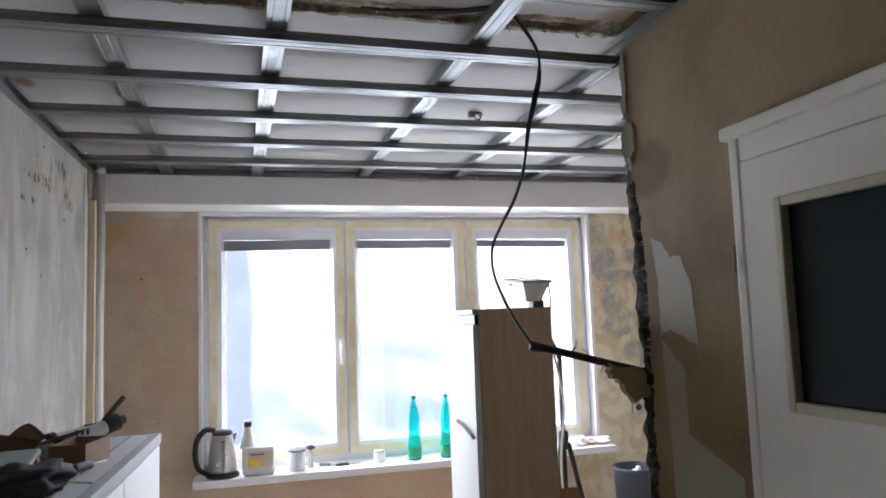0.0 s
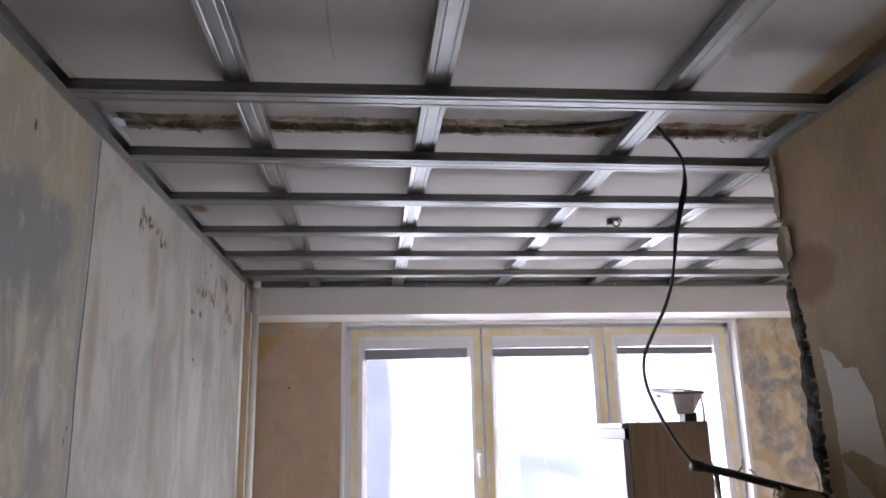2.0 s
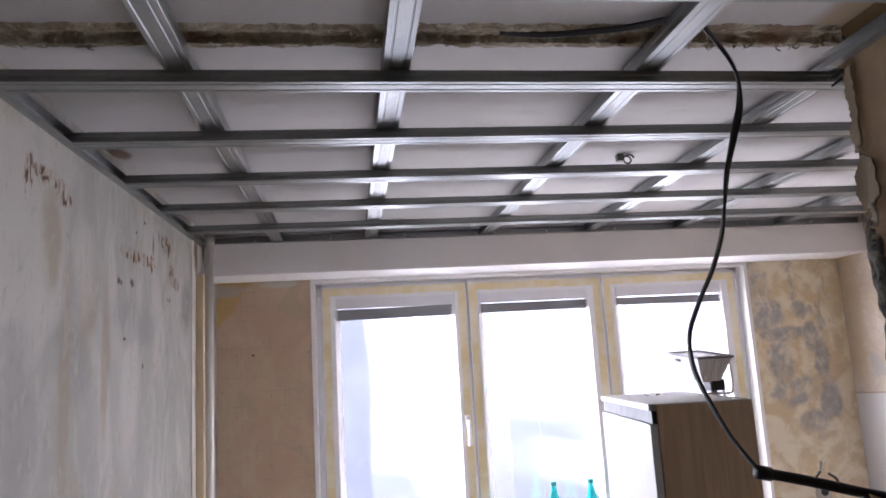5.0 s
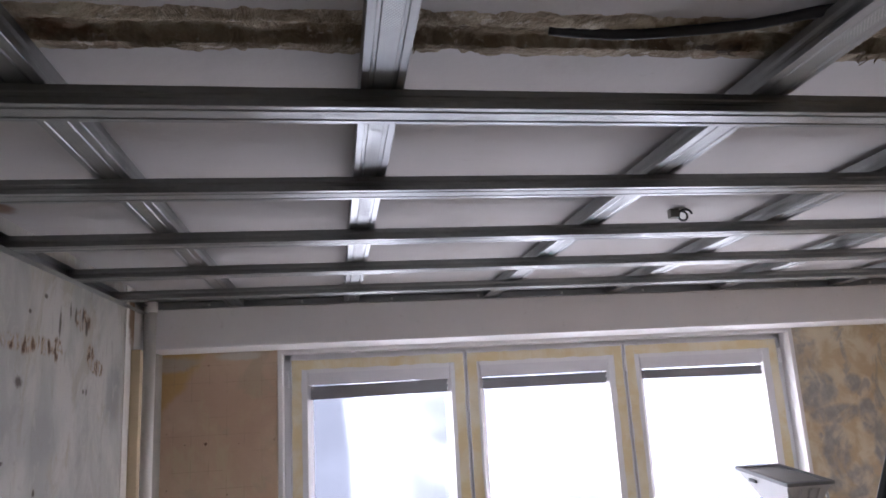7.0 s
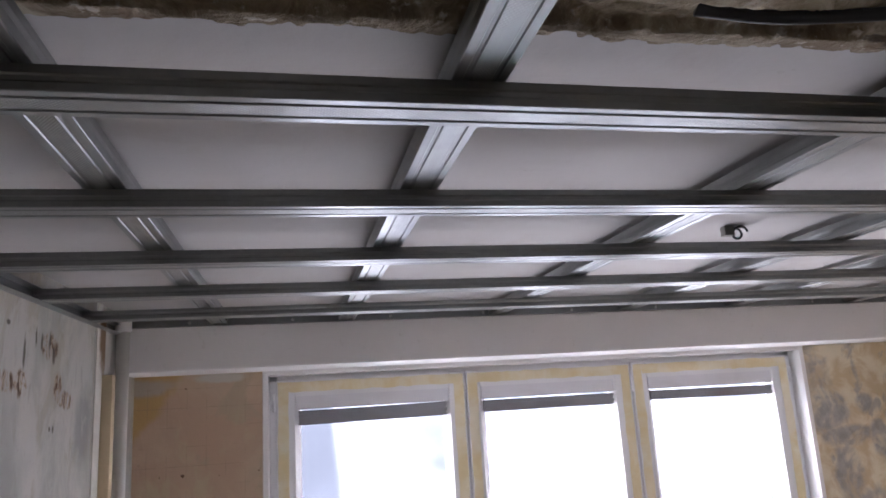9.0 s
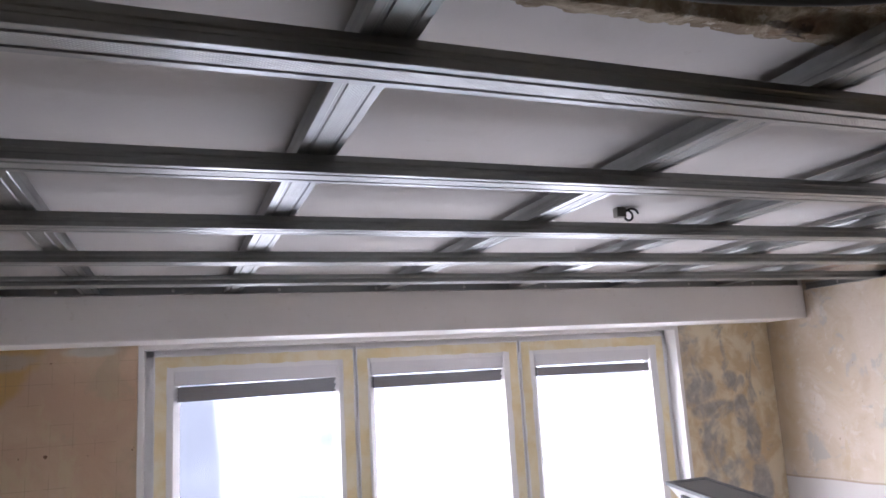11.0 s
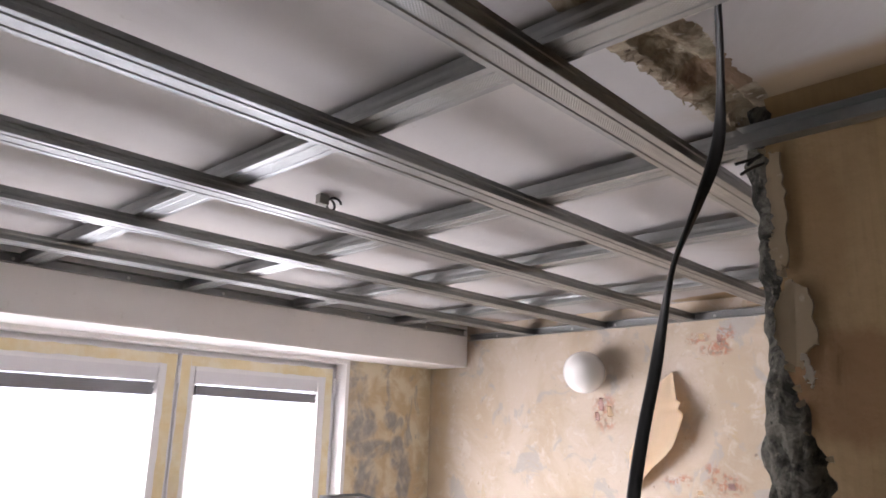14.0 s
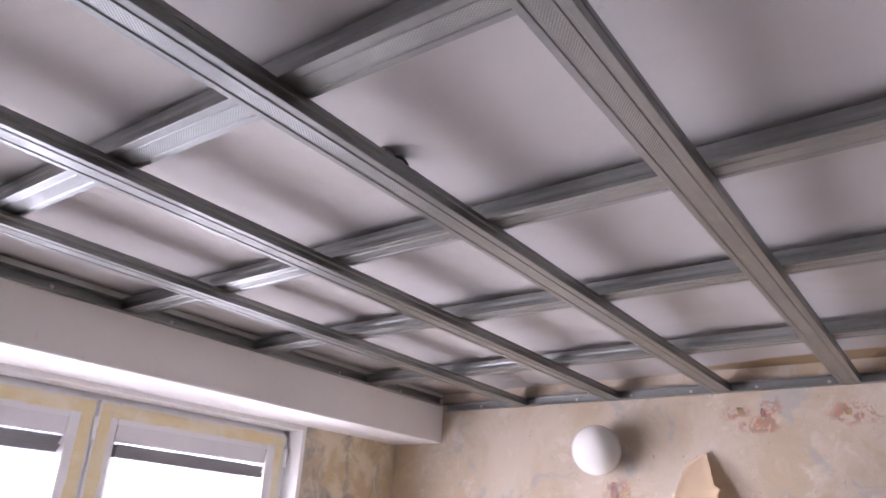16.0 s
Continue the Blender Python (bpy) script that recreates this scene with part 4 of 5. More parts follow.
def channel(section, length, wall=0.9):
    """A thin bent-sheet profile along x, from 0 to length; section in millimetres."""
    bm = bmesh.new()
    pts = [Vector((a, b)) for a, b in section]
    inner = []
    for i, p in enumerate(pts):
        way = (pts[min(i + 1, len(pts) - 1)] - pts[max(i - 1, 0)]).normalized()
        inner.append(p + Vector((-way.y, way.x)) * wall)
    loop = pts + inner[::-1]
    steps = max(2, int(length / 0.25))
    rings = [[bm.verts.new((length * s / steps, p.x / 1000, p.y / 1000)) for p in loop] for s in range(steps + 1)]
    n = len(loop)
    for a, b in zip(rings, rings[1:]):
        for k in range(n):
            bm.faces.new((a[k], a[(k + 1) % n], b[(k + 1) % n], b[k]))
    for r in (rings[0], rings[-1]):
        for k in range(len(pts) - 1):
            bm.faces.new((r[k], r[k + 1], r[n - 2 - k], r[n - 1 - k]))
    bmesh.ops.recalc_face_normals(bm, faces=bm.faces)
    return bm


def lay(name, section, start, length, turn=0.0, roll=0.0, label=""):
    ob = part(name, channel(section, length), ZINC, grid, label)
    ob.matrix_parent_inverse = grid.matrix_world.inverted()
    ob.matrix_basis = pose(*start, roll, 0, turn)
    return ob


LOWER = [(-0.768, PART, 0.0), (-0.372, RIGHT, 1.1), (0.022, RIGHT, 0.3), (0.43, RIGHT, 0.0), (0.829, RIGHT, 0.0), (1.224, RIGHT, 0.0)]
for y, end, turn in LOWER:
    lay("cross_profile", SECTION, (left_face(y) + 0.004, y, GRID), end - left_face(y) - 0.008, turn)
TALL = [(a, b * 33 / 27 if b > 17 else b) for a, b in SECTION]
UPPER = [(-0.470, -1.75, 0.45), (-0.009, -1.75, 0.6), (0.576, -1.75, 0.8), (1.047, -0.43, -0.5), (1.538, -2.5, -0.05), (2.098, -2.5, 0.0)]
for x, y0, turn in UPPER:
    lay("bearing_profile", TALL, (x, y0, GRID + 0.0275), BEAM_Y - 0.004 - y0, 90 + turn)
RAIL = [(27, 0), (0, 0), (0, 28.5), (27, 28.5)]
lay("wall_channel", RAIL, (left_face(1.60) + 0.001, 1.60, GRID - 0.001), 1.60 + 1.75, -90.78)
lay("wall_channel", RAIL, (RIGHT - 0.001, -2.5, GRID - 0.001), 4.1, 90)
lay("wall_channel", RAIL, (PART - 0.001, -1.75, GRID - 0.001), 1.30, 90)
lay("wall_channel", RAIL, (RIGHT - 0.03, BEAM_Y - 0.001, GRID + 0.022), RIGHT - LEFT - 0.06, 180)


def screw(at, axis):
    bm = bmesh.new()
    bmesh.ops.create_cone(bm, cap_ends=True, segments=10, radius1=0.006, radius2=0.004, depth=0.003)
    bmesh.ops.rotate(bm, verts=bm.verts, matrix=Matrix.Rotation(radians(90), 3, axis))
    ob = part("screw", bm, STEEL, grid, "bright screw head")
    ob.matrix_parent_inverse = grid.matrix_world.inverted()
    ob.matrix_basis = pose(*at)


for k in range(9):
    screw((-0.6 + 0.36 * k, BEAM_Y - 0.0035, GRID + 0.036), "X")
for x, y0, turn in UPPER[2:]:
    screw((x - 0.0315, 1.34, GRID + 0.040), "Y")
for k in range(7):
    screw((RIGHT - 0.0035, 0.1 + 0.22 * k, GRID + 0.012), "Y")

# ceiling terminal block with a loop of wire
hook = thing("ceiling_terminal", (0.808, 0.460, TOP), "small grey terminal block with a curled black wire under the ceiling", "terminal block")
part("block", box((-0.020, -0.010, -0.024), (0.006, 0.010, 0), 0.002), plain("grey_terminal_plastic", (0.20, 0.19, 0.17), 0.7), hook)
loop = [(0.006 + 0.016 * (1 - math.cos(a)), 0.012 * math.sin(a * 0.5), -0.016 + 0.013 * math.sin(a)) for a in [k * 0.45 for k in range(22)]]
part("wire_loop", sweep(loop, 0.0030, sides=8), CABLE, hook, "curled black wire", True)

# ---- corner pipe, batten ----
pipe = thing("heating_pipe", (-0.806, 1.56, 0), "cream painted vertical pipe in the room's corner", "pipe")
part("tube", lathe([(0.022, 0), (0.022, 2.425)], 20), PIPE, pipe, smooth=True)
part("coupling", lathe([(0.022, 2.405), (0.026, 2.407), (0.026, 2.442), (0.022, 2.444)], 20), PIPE, pipe, smooth=True)
batten = thing("corner_batten", (-0.822, 1.45, 0), "raw pine batten standing against the wall beside the pipe", "batten")
part("strip", box((-0.015, -0.02, 0), (0.018, 0.02, 2.255), 0.003), BATTEN, batten)
bm = box((left_face(1.36) - 0.004, 1.36, 0), (left_face(1.36) + 0.004, 1.46, TOP), 0.001)
setting("corner_strip", bm, make_corner_strip(), "painted plaster strip beside the corner pipe", "trim")
bm = sweep(smooth_line([(left_face(-0.53) + 0.0002, -0.53 + 0.010 * noise.noise((z * 3, 0, 5)), z) for z in [0.2 * k for k in range(13)]], 4), 0.0016, 0.0030, 6)
setting("wall_joint", bm, plain("grey_joint", (0.30, 0.31, 0.32), 0.9), "dark open joint down the plastered wall", "joint")

# ---- globe lamp ----
globe = thing("wall_lamp", (RIGHT, 0.863, 2.208), "round opal glass wall lamp, switched off", "wall lamp")
bm = bmesh.new()
bmesh.ops.create_uvsphere(bm, u_segments=36, v_segments=24, radius=0.088, matrix=Matrix.Translation((-0.094, 0, 0)))
part("shade", bm, OPAL, globe, "white opal globe", True)
bm = lathe([(0.050, 0), (0.052, 0.004), (0.046, 0.030), (0.040, 0.034)], 28)
bmesh.ops.rotate(bm, verts=bm.verts, matrix=Matrix.Rotation(radians(-90), 3, "Y"))
part("base", bm, plain("yellowed_porcelain", (0.62, 0.55, 0.42), 0.4), globe, "yellowed round base", True)

# hanging scrap of wallpaper
scrap = thing("wallpaper_scrap", (RIGHT, 0, 1.744), "torn tongue of wallpaper curling off the wall", "wallpaper")
HUNG = [(0.0, 0.715), (0.30, 0.715), (0.60, 0.645), (0.90, 0.582), (1.0, 0.515)]
FREE = [(0.0, 0.678), (0.17, 0.600), (0.30, 0.520), (0.385, 0.485), (0.62, 0.440), (0.66, 0.443), (0.68, 0.464), (0.74, 0.452), (0.76, 0.474), (0.86, 0.482), (1.0, 0.500)]


def along(pairs, v):
    """Straight lines between (share of the height, place)."""
    (a, p), (b, q) = next((g, h) for g, h in zip(pairs, pairs[1:]) if g[0] <= v <= h[0])
    return p + (q - p) * (v - a) / (b - a)


bm = bmesh.new()
cols, nrow = 16, 60
vs = []
for j in range(nrow + 1):
    v = j / nrow
    left = along(HUNG, v) + 0.004 * noise.noise((v * 20, 0, 7))
    right = along(FREE, v) + 0.004 * noise.noise((v * 40, 0, 2)) + 0.003 * noise.noise((v * 90, 0, 2))
    row = []
    for i in range(cols + 1):
        f = i / cols
        out = 0.004 + 0.070 * f**1.7 * math.sin(0.35 + v * 2.6) + 0.004 * noise.noise((f * 3, v * 5, 1))
        row.append(bm.verts.new((-out, left + (right - left) * f, 0.456 * v)))
    vs.append(row)
for j in range(nrow):
    for i in range(cols):
        bm.faces.new((vs[j][i], vs[j][i + 1], vs[j + 1][i + 1], vs[j + 1][i]))
bmesh.ops.solidify(bm, geom=bm.faces[:], thickness=0.0012)
part("paper", bm, PAPER_BACK, scrap, "", True)

# ---- hanging cable and conduit ----
cable = thing("hanging_cable", (0.605, -0.568, 2.44), "black two-core cable hanging from the ceiling grid to a broken conduit", "cable")
cable.matrix_world = Matrix.Identity(4)
line = smooth_line([(0.20, -0.447, 2.486), (0.30, -0.46, 2.474), (0.45, -0.50, 2.468), (0.53, -0.55, 2.462), (0.576, -0.578, 2.451), (0.606, -0.568, 2.428), (0.670, -0.538, 2.362), (0.682, -0.523, 2.294), (0.674, -0.498, 2.226), (0.666, -0.468, 2.158), (0.660, -0.453, 2.090), (0.648, -0.444, 2.022), (0.622, -0.440, 1.953), (0.580, -0.449, 1.885), (0.545, -0.461, 1.817), (0.543, -0.469, 1.749), (0.562, -0.484, 1.681), (0.590, -0.500, 1.613), (0.628, -0.518, 1.549)], 8)
TURNS = [(0, 330), (3, 330), (5.3, 240), (9, 60), (11, 0), (18, 0)]
bm = bmesh.new()
rings = []
for i, p in enumerate(line):
    at = i / 8
    (u, a), (v, b) = next((g, h) for g, h in zip(TURNS, TURNS[1:]) if g[0] <= at <= h[0])
    f = (at - u) / (v - u)
    turn = radians(a + (b - a) * f * f * (3 - 2 * f))
    way = (line[min(i + 1, len(line) - 1)] - line[max(i - 1, 0)]).normalized()
    wide = Vector((0, 1, 0))
    wide = (wide - way * wide.dot(way)).normalized()
    wide.rotate(Matrix.Rotation(turn, 3, way))
    flat = way.cross(wide)
    ring = []
    for k in range(18):
        c = 2 * math.pi * k / 18
        ring.append(bm.verts.new(p + wide * (0.0082 * math.cos(c)) + flat * (0.0042 * math.sin(c) * (1 - 0.35 * math.exp(-((math.cos(c) / 0.35) ** 2))))))
    rings.append(ring)
for a, b in zip(rings, rings[1:]):
    for k in range(18):
        bm.faces.new((a[k], a[(k + 1) % 18], b[(k + 1) % 18], b[k]))
bm.faces.new(rings[0])
bm.faces.new(rings[-1])
bmesh.ops.recalc_face_normals(bm, faces=bm.faces)
part("sheath", bm, CABLE, cable, "", True)
conduit = thing("broken_conduit", (0, 0, 0), "dark broken conduit sticking out of the ragged wall end", "conduit")
part("tube", sweep(smooth_line([(0.626, -0.518, 1.549), (0.73, -0.515, 1.524), (0.84, -0.512, 1.494), (0.975, -0.510, 1.460)], 5), 0.011, 0.009, 10), BLACK, conduit, "", True)
part("tip", sweep([(0.622, -0.518, 1.550), (0.650, -0.518, 1.543)], 0.0135), BLACK, conduit, "", True)
part("plaster_lump", sheet([(0.845, 1.496), (0.955, 1.466), (0.970, 1.405), (0.920, 1.380), (0.885, 1.435), (0.855, 1.450)], "y", -0.525, 0.03, ragged=0.008, cuts=4, seed=4), plain("plaster_crumb", (0.42, 0.33, 0.20), 0.9), conduit, "crumb of papered plaster hanging on")
for a, b in (((0.74, -0.514, 1.526), (0.752, -0.525, 1.56)), ((0.79, -0.513, 1.514), (0.768, -0.52, 1.536)), ((0.83, -0.512, 1.502), (0.82, -0.525, 1.47)), ((0.95, -0.510, 1.472), (0.935, -0.53, 1.525))):
    part("wire_end", sweep(smooth_line([a, ((a[0] + b[0]) / 2 + 0.006, (a[1] + b[1]) / 2, (a[2] + b[2]) / 2), b], 4), 0.0025, sides=6), STEEL, conduit, "bare bent wire end", True)

# ---- tall cupboard with the white box on it ----
cup = thing("tall_cupboard", (0.617, -0.030, 0), "tall narrow cupboard with a white door and oak-veneer side", "cupboard", turn=-7.1)
CW, CD, CH = 0.270, 0.598, 1.656
part("side_panel", box((0.022, 0, 0), (CW, 0.018, CH - 0.003), 0.001), OAK, cup, "oak-veneer side panel")
part("side_panel", box((0.022, CD - 0.018, 0), (CW, CD, CH - 0.018), 0.001), OAK, cup, "oak-veneer side panel")
part("back_panel", box((CW - 0.008, 0.018, 0.05), (CW - 0.003, CD - 0.018, CH - 0.018)), OAK, cup)
part("top_panel", box((0.004, 0.0185, CH - 0.017), (CW, CD, CH), 0.002), plain("dusty_white_board", (0.52, 0.50, 0.48), 0.75, vary=0.2, scale=9), cup, "white dusty top panel")
part("edge_band", box((-0.001, 0, CH - 0.016), (0.0036, CD, CH), 0.001), APPLIANCE, cup, "white edge band of the top")
mat_top = bpy.data.materials["dusty_white_board"]
part("top_rim", box((0.0036, 0.0, CH - 0.0028), (CW, 0.0183, CH - 0.0004)), mat_top, cup)
door = part("door", box((0.0, 0.003, 0.06), (0.020, CD - 0.003, CH - 0.052), 0.002), APPLIANCE, cup, "smooth white door")
part("grip_strip", box((0.007, 0.003, CH - 0.051), (0.020, CD - 0.003, CH - 0.018), 0.001), CABLE, cup, "black grip strip under the top")
part("cord", sweep(smooth_line([(-0.004, 0.37, 1.242), (-0.008, 0.2, 1.246), (-0.006, 0.03, 1.232)], 6), 0.006, sides=8), plain("brown_cord", (0.20, 0.10, 0.06), 0.7), door, "brown cord across the door", True)
part("plinth", box((0.03, 0.018, 0), (CW - 0.01, CD - 0.018, 0.06)), BLACK, cup)

rnd = random.Random(21)
for k in range(4):
    bm = bmesh.new()
    bmesh.ops.create_icosphere(bm, subdivisions=2, radius=rnd.uniform(0.003, 0.006))
    for v in bm.verts:
        v.co *= 1 + 0.5 * noise.noise(v.co * 90 + Vector((k, 0, 0)))
        v.co.z = max(0.0, v.co.z * 0.5 + 0.003)
    crumb = thing("plaster_crumb", (0.80 + rnd.uniform(-0.03, 0.05), 0.36 + rnd.uniform(-0.07, 0.08), CH), "small brown crumb of plaster on the cupboard top", "crumb", "crumbs on the cupboard", 40 * k)
    part("lump", bm, plain("brown_crumb", (0.20, 0.15, 0.10), 0.9), crumb)

light = thing("work_light", (1.034, 0.51, 0), "white floodlight on a black tripod, its glass turned up, off", "work light")
TIP = Matrix.Translation((0, 0, 1.778)) @ Matrix.Rotation(radians(6), 4, "X") @ Matrix.Translation((0, 0, -1.778))


def tipped(bm):
    """Leans a piece of the lamp's head towards the passage."""
    bmesh.ops.transform(bm, matrix=TIP, verts=bm.verts)
    return bm


bm = bmesh.new()
low, high = [(-0.030, -0.078), (0.034, -0.078), (0.034, 0.030), (-0.030, 0.030)], [(-0.060, -0.113), (0.060, -0.113), (0.060, 0.113), (-0.060, 0.113)]
vl = [bm.verts.new((x, y, 1.692)) for x, y in low]
vk = [bm.verts.new((p[0] * 0.86 + q[0] * 0.14, p[1] * 0.86 + q[1] * 0.14, 1.706)) for p, q in zip(low, high)]
vm = [bm.verts.new((x * 0.96, y * 0.97, 1.766)) for x, y in high]
vh = [bm.verts.new((x, y, 1.773)) for x, y in high]
bm.faces.new(vl[::-1])
for a, b in ((vl, vk), (vk, vm), (vm, vh)):
    for k in range(4):
        bm.faces.new((a[k], a[(k + 1) % 4], b[(k + 1) % 4], b[k]))
bm.faces.new(vh)
bmesh.ops.bevel(bm, geom=[e for e in bm.edges if abs(e.verts[0].co.z - e.verts[1].co.z) > 0.01], offset=0.004, segments=2, affect="EDGES")
head = part("housing", tipped(bm), plain("grey_white_enamel", (0.66, 0.67, 0.69), 0.4, vary=0.08), light, "white tapered housing")
bm = bmesh.new()
for a, b in (((-0.064, -0.117, 1.772), (0.064, -0.100, 1.781)), ((-0.064, 0.100, 1.772), (0.064, 0.117, 1.781)), ((-0.064, -0.100, 1.772), (-0.050, 0.100, 1.781)), ((0.050, -0.100, 1.772), (0.064, 0.100, 1.781))):
    box(a, b, 0.002, bm)
part("bezel", tipped(bm), GREY_TRIM, head, "grey bezel round the glass")
part("front_glass", tipped(box((-0.050, -0.100, 1.7745), (0.050, 0.100, 1.778))), plain("dusty_lamp_glass", (0.30, 0.30, 0.30), 0.35), head, "dusty front glass")
for dx in (-0.026, -0.002, 0.022):
    bm = bmesh.new()
    a = [bm.verts.new(p) for p in ((dx, -0.0835, 1.704), (dx + 0.006, -0.0835, 1.704), (dx + 0.006, -0.1085, 1.764), (dx, -0.1085, 1.764))]
    b = [bm.verts.new(v.co + Vector((0, -0.006, -0.002))) for v in a]
    for q in range(4):
        bm.faces.new((a[q], a[(q + 1) % 4], b[(q + 1) % 4], b[q]))
    bm.faces.new(b)
    part("cooling_rib", tipped(bm), head.data.materials[0], head)
part("vent_slot", tipped(box((-0.0600, 0.030, 1.752), (-0.052, 0.062, 1.760), 0.002)), BLACK, head, "dark vent slot")
part("bracket", sweep(smooth_line([(0.058, -0.06, 1.755), (0.072, -0.062, 1.748), (0.074, -0.062, 1.655), (0.045, -0.04, 1.645), (0.0, -0.03, 1.645)], 5), 0.007, 0.004, 8), APPLIANCE, light, "white bent bracket", True)
part("wing_knob", lathe([(0.004, 0), (0.011, 0.002), (0.011, 0.012), (0.005, 0.015)], 12, at=(0.062, -0.062, 1.742)), GREY_TRIM, light, "grey clamp knob", True)
part("junction_box", box((-0.005, -0.070, 1.655), (0.045, -0.015, 1.692), 0.005), BLACK, light, "black junction box under the housing")
PX, PY = 0.17, 0.084
part("arm", sweep([(0.02, -0.03, 1.66), (PX, PY, 1.44)], 0.010), BLACK, light, smooth=True)
part("pole", lathe([(0.010, 0.35), (0.010, 1.46)], 14, at=(PX, PY, 0)), BLACK, light, smooth=True)
part("collar", lathe([(0.018, 1.05), (0.022, 1.06), (0.022, 1.12), (0.017, 1.13)], 16, at=(PX, PY, 0)), BLACK, light, "black leg collar", True)
for k in range(3):
    a = radians(120 * k - 30)
    part("leg", sweep([(PX + 0.02 * math.cos(a), PY + 0.02 * math.sin(a), 1.08), (PX + 0.24 * math.cos(a), PY + 0.24 * math.sin(a), 0.012)], 0.011), BLACK, light, smooth=True)
part("lead", sweep(smooth_line([(0.05, -0.04, 1.66), (0.10, 0.0, 1.50), (0.15, 0.02, 1.25), (0.13, 0.03, 0.95), (0.17, 0.03, 0.5), (0.22, 0.10, 0.012)], 7), 0.005, sides=8), MILKY, light, "pale dangling lead", True)

# ---- sill things ----
kettle = thing("electric_kettle", (-0.235, 1.80, SILL), "steel electric kettle with a black handle on the sill", "kettle")
part("base", lathe([(0.085, 0), (0.088, 0.008), (0.080, 0.024), (0.075, 0.026)], 28), BLACK, kettle, smooth=True)
part("body", lathe([(0.074, 0.026), (0.076, 0.04), (0.066, 0.14), (0.055, 0.215), (0.052, 0.222)], 28), STEEL, kettle, "brushed steel body", True)
part("lid", lathe([(0.053, 0.220), (0.053, 0.236), (0.035, 0.246), (0.012, 0.250)], 24), BLACK, kettle, smooth=True)
part("handle", sweep(smooth_line([(-0.035, -0.01, 0.244), (-0.085, -0.01, 0.250), (-0.128, -0.01, 0.20), (-0.138, -0.01, 0.12), (-0.120, -0.01, 0.05), (-0.078, -0.01, 0.020)], 6), 0.016, 0.012, 10), BLACK, kettle, "black curved handle", True)
part("spout", sheet([(0.046, 0.222), (0.075, 0.228), (0.060, 0.17)], "y", -0.012, 0.024, cuts=1), STEEL, kettle)
jug = thing("plastic_canister", (-0.048, 1.80, SILL), "milky plastic canister with a yellow label and dark cap", "canister")
part("body", box((-0.085, -0.055, 0), (0.085, 0.055, 0.15), 0.02, segments=3), MILKY, jug, smooth=True)
part("neck", lathe([(0.045, 0.14), (0.030, 0.20), (0.018, 0.24), (0.018, 0.255)], 20, at=(-0.055, 0, 0)), MILKY, jug, smooth=True)
part("cap", lathe([(0.021, 0.252), (0.021, 0.275), (0.018, 0.278)], 18, at=(-0.055, 0, 0)), BLACK, jug, "dark screw cap")
part("label", box((-0.055, -0.0568, 0.045), (0.075, -0.0548, 0.125)), plain("pale_label", (0.70, 0.62, 0.48), 0.6), jug, "pale printed label")
part("label_band", box((-0.055, -0.0580, 0.045), (0.010, -0.0566, 0.085)), YELLOW, jug, "yellow band")
part("label_mark", box((-0.045, -0.0580, 0.105), (0.03, -0.0566, 0.114)), GREY_TRIM, jug, "grey bar of print")
tin = thing("metal_cup", (0.155, 1.79, SILL), "white enamel cup with a dark rim on the sill", "cup")
part("body", lathe([(0.040, 0), (0.044, 0.004), (0.047, 0.105), (0.044, 0.105), (0.040, 0.02)], 24), APPLIANCE, tin, smooth=True)
part("rim", lathe([(0.0455, 0.103), (0.049, 0.104), (0.049, 0.109), (0.0455, 0.110)], 24), BLACK, tin, "dark rim", True)
part("handle", sweep(smooth_line([(0.045, 0, 0.09), (0.072, 0, 0.085), (0.072, 0, 0.035), (0.044, 0, 0.025)], 5), 0.005, sides=8), APPLIANCE, tin, smooth=True)
spray = thing("valve_knob", (0.235, 1.84, SILL), "small steel valve with a dark star knob", "valve")
part("stem", lathe([(0.018, 0), (0.012, 0.02), (0.009, 0.09), (0.009, 0.10)], 14), STEEL, spray, smooth=True)
part("knob", lathe([(0.012, 0.098), (0.026, 0.104), (0.026, 0.112), (0.010, 0.122)], 10), BLACK, spray, "dark knob")
for bx, by in ((0.82, 1.80), (1.012, 1.80)):
    bottle = thing("glass_bottle", (bx, by, SILL), "turquoise glass bottle with a long neck on the sill", "bottle", "bottles on the sill")
    part("body", lathe([(0.036, 0.0), (0.040, 0.006), (0.040, 0.08), (0.034, 0.12), (0.031, 0.16), (0.034, 0.21), (0.030, 0.26), (0.017, 0.305), (0.012, 0.335), (0.012, 0.345)], 28), TURQUOISE, bottle, smooth=True)
    part("cap", lathe([(0.0145, 0.340), (0.0145, 0.358), (0.012, 0.360)], 16), plain("teal_cap", (0.02, 0.30, 0.30), 0.4), bottle, "teal cap")
    part("label", lathe([(0.0405, 0.02), (0.0408, 0.021), (0.0408, 0.068), (0.0405, 0.069)], 28), plain("green_label", (0.03, 0.35, 0.16), 0.5), bottle, "green paper label", True)
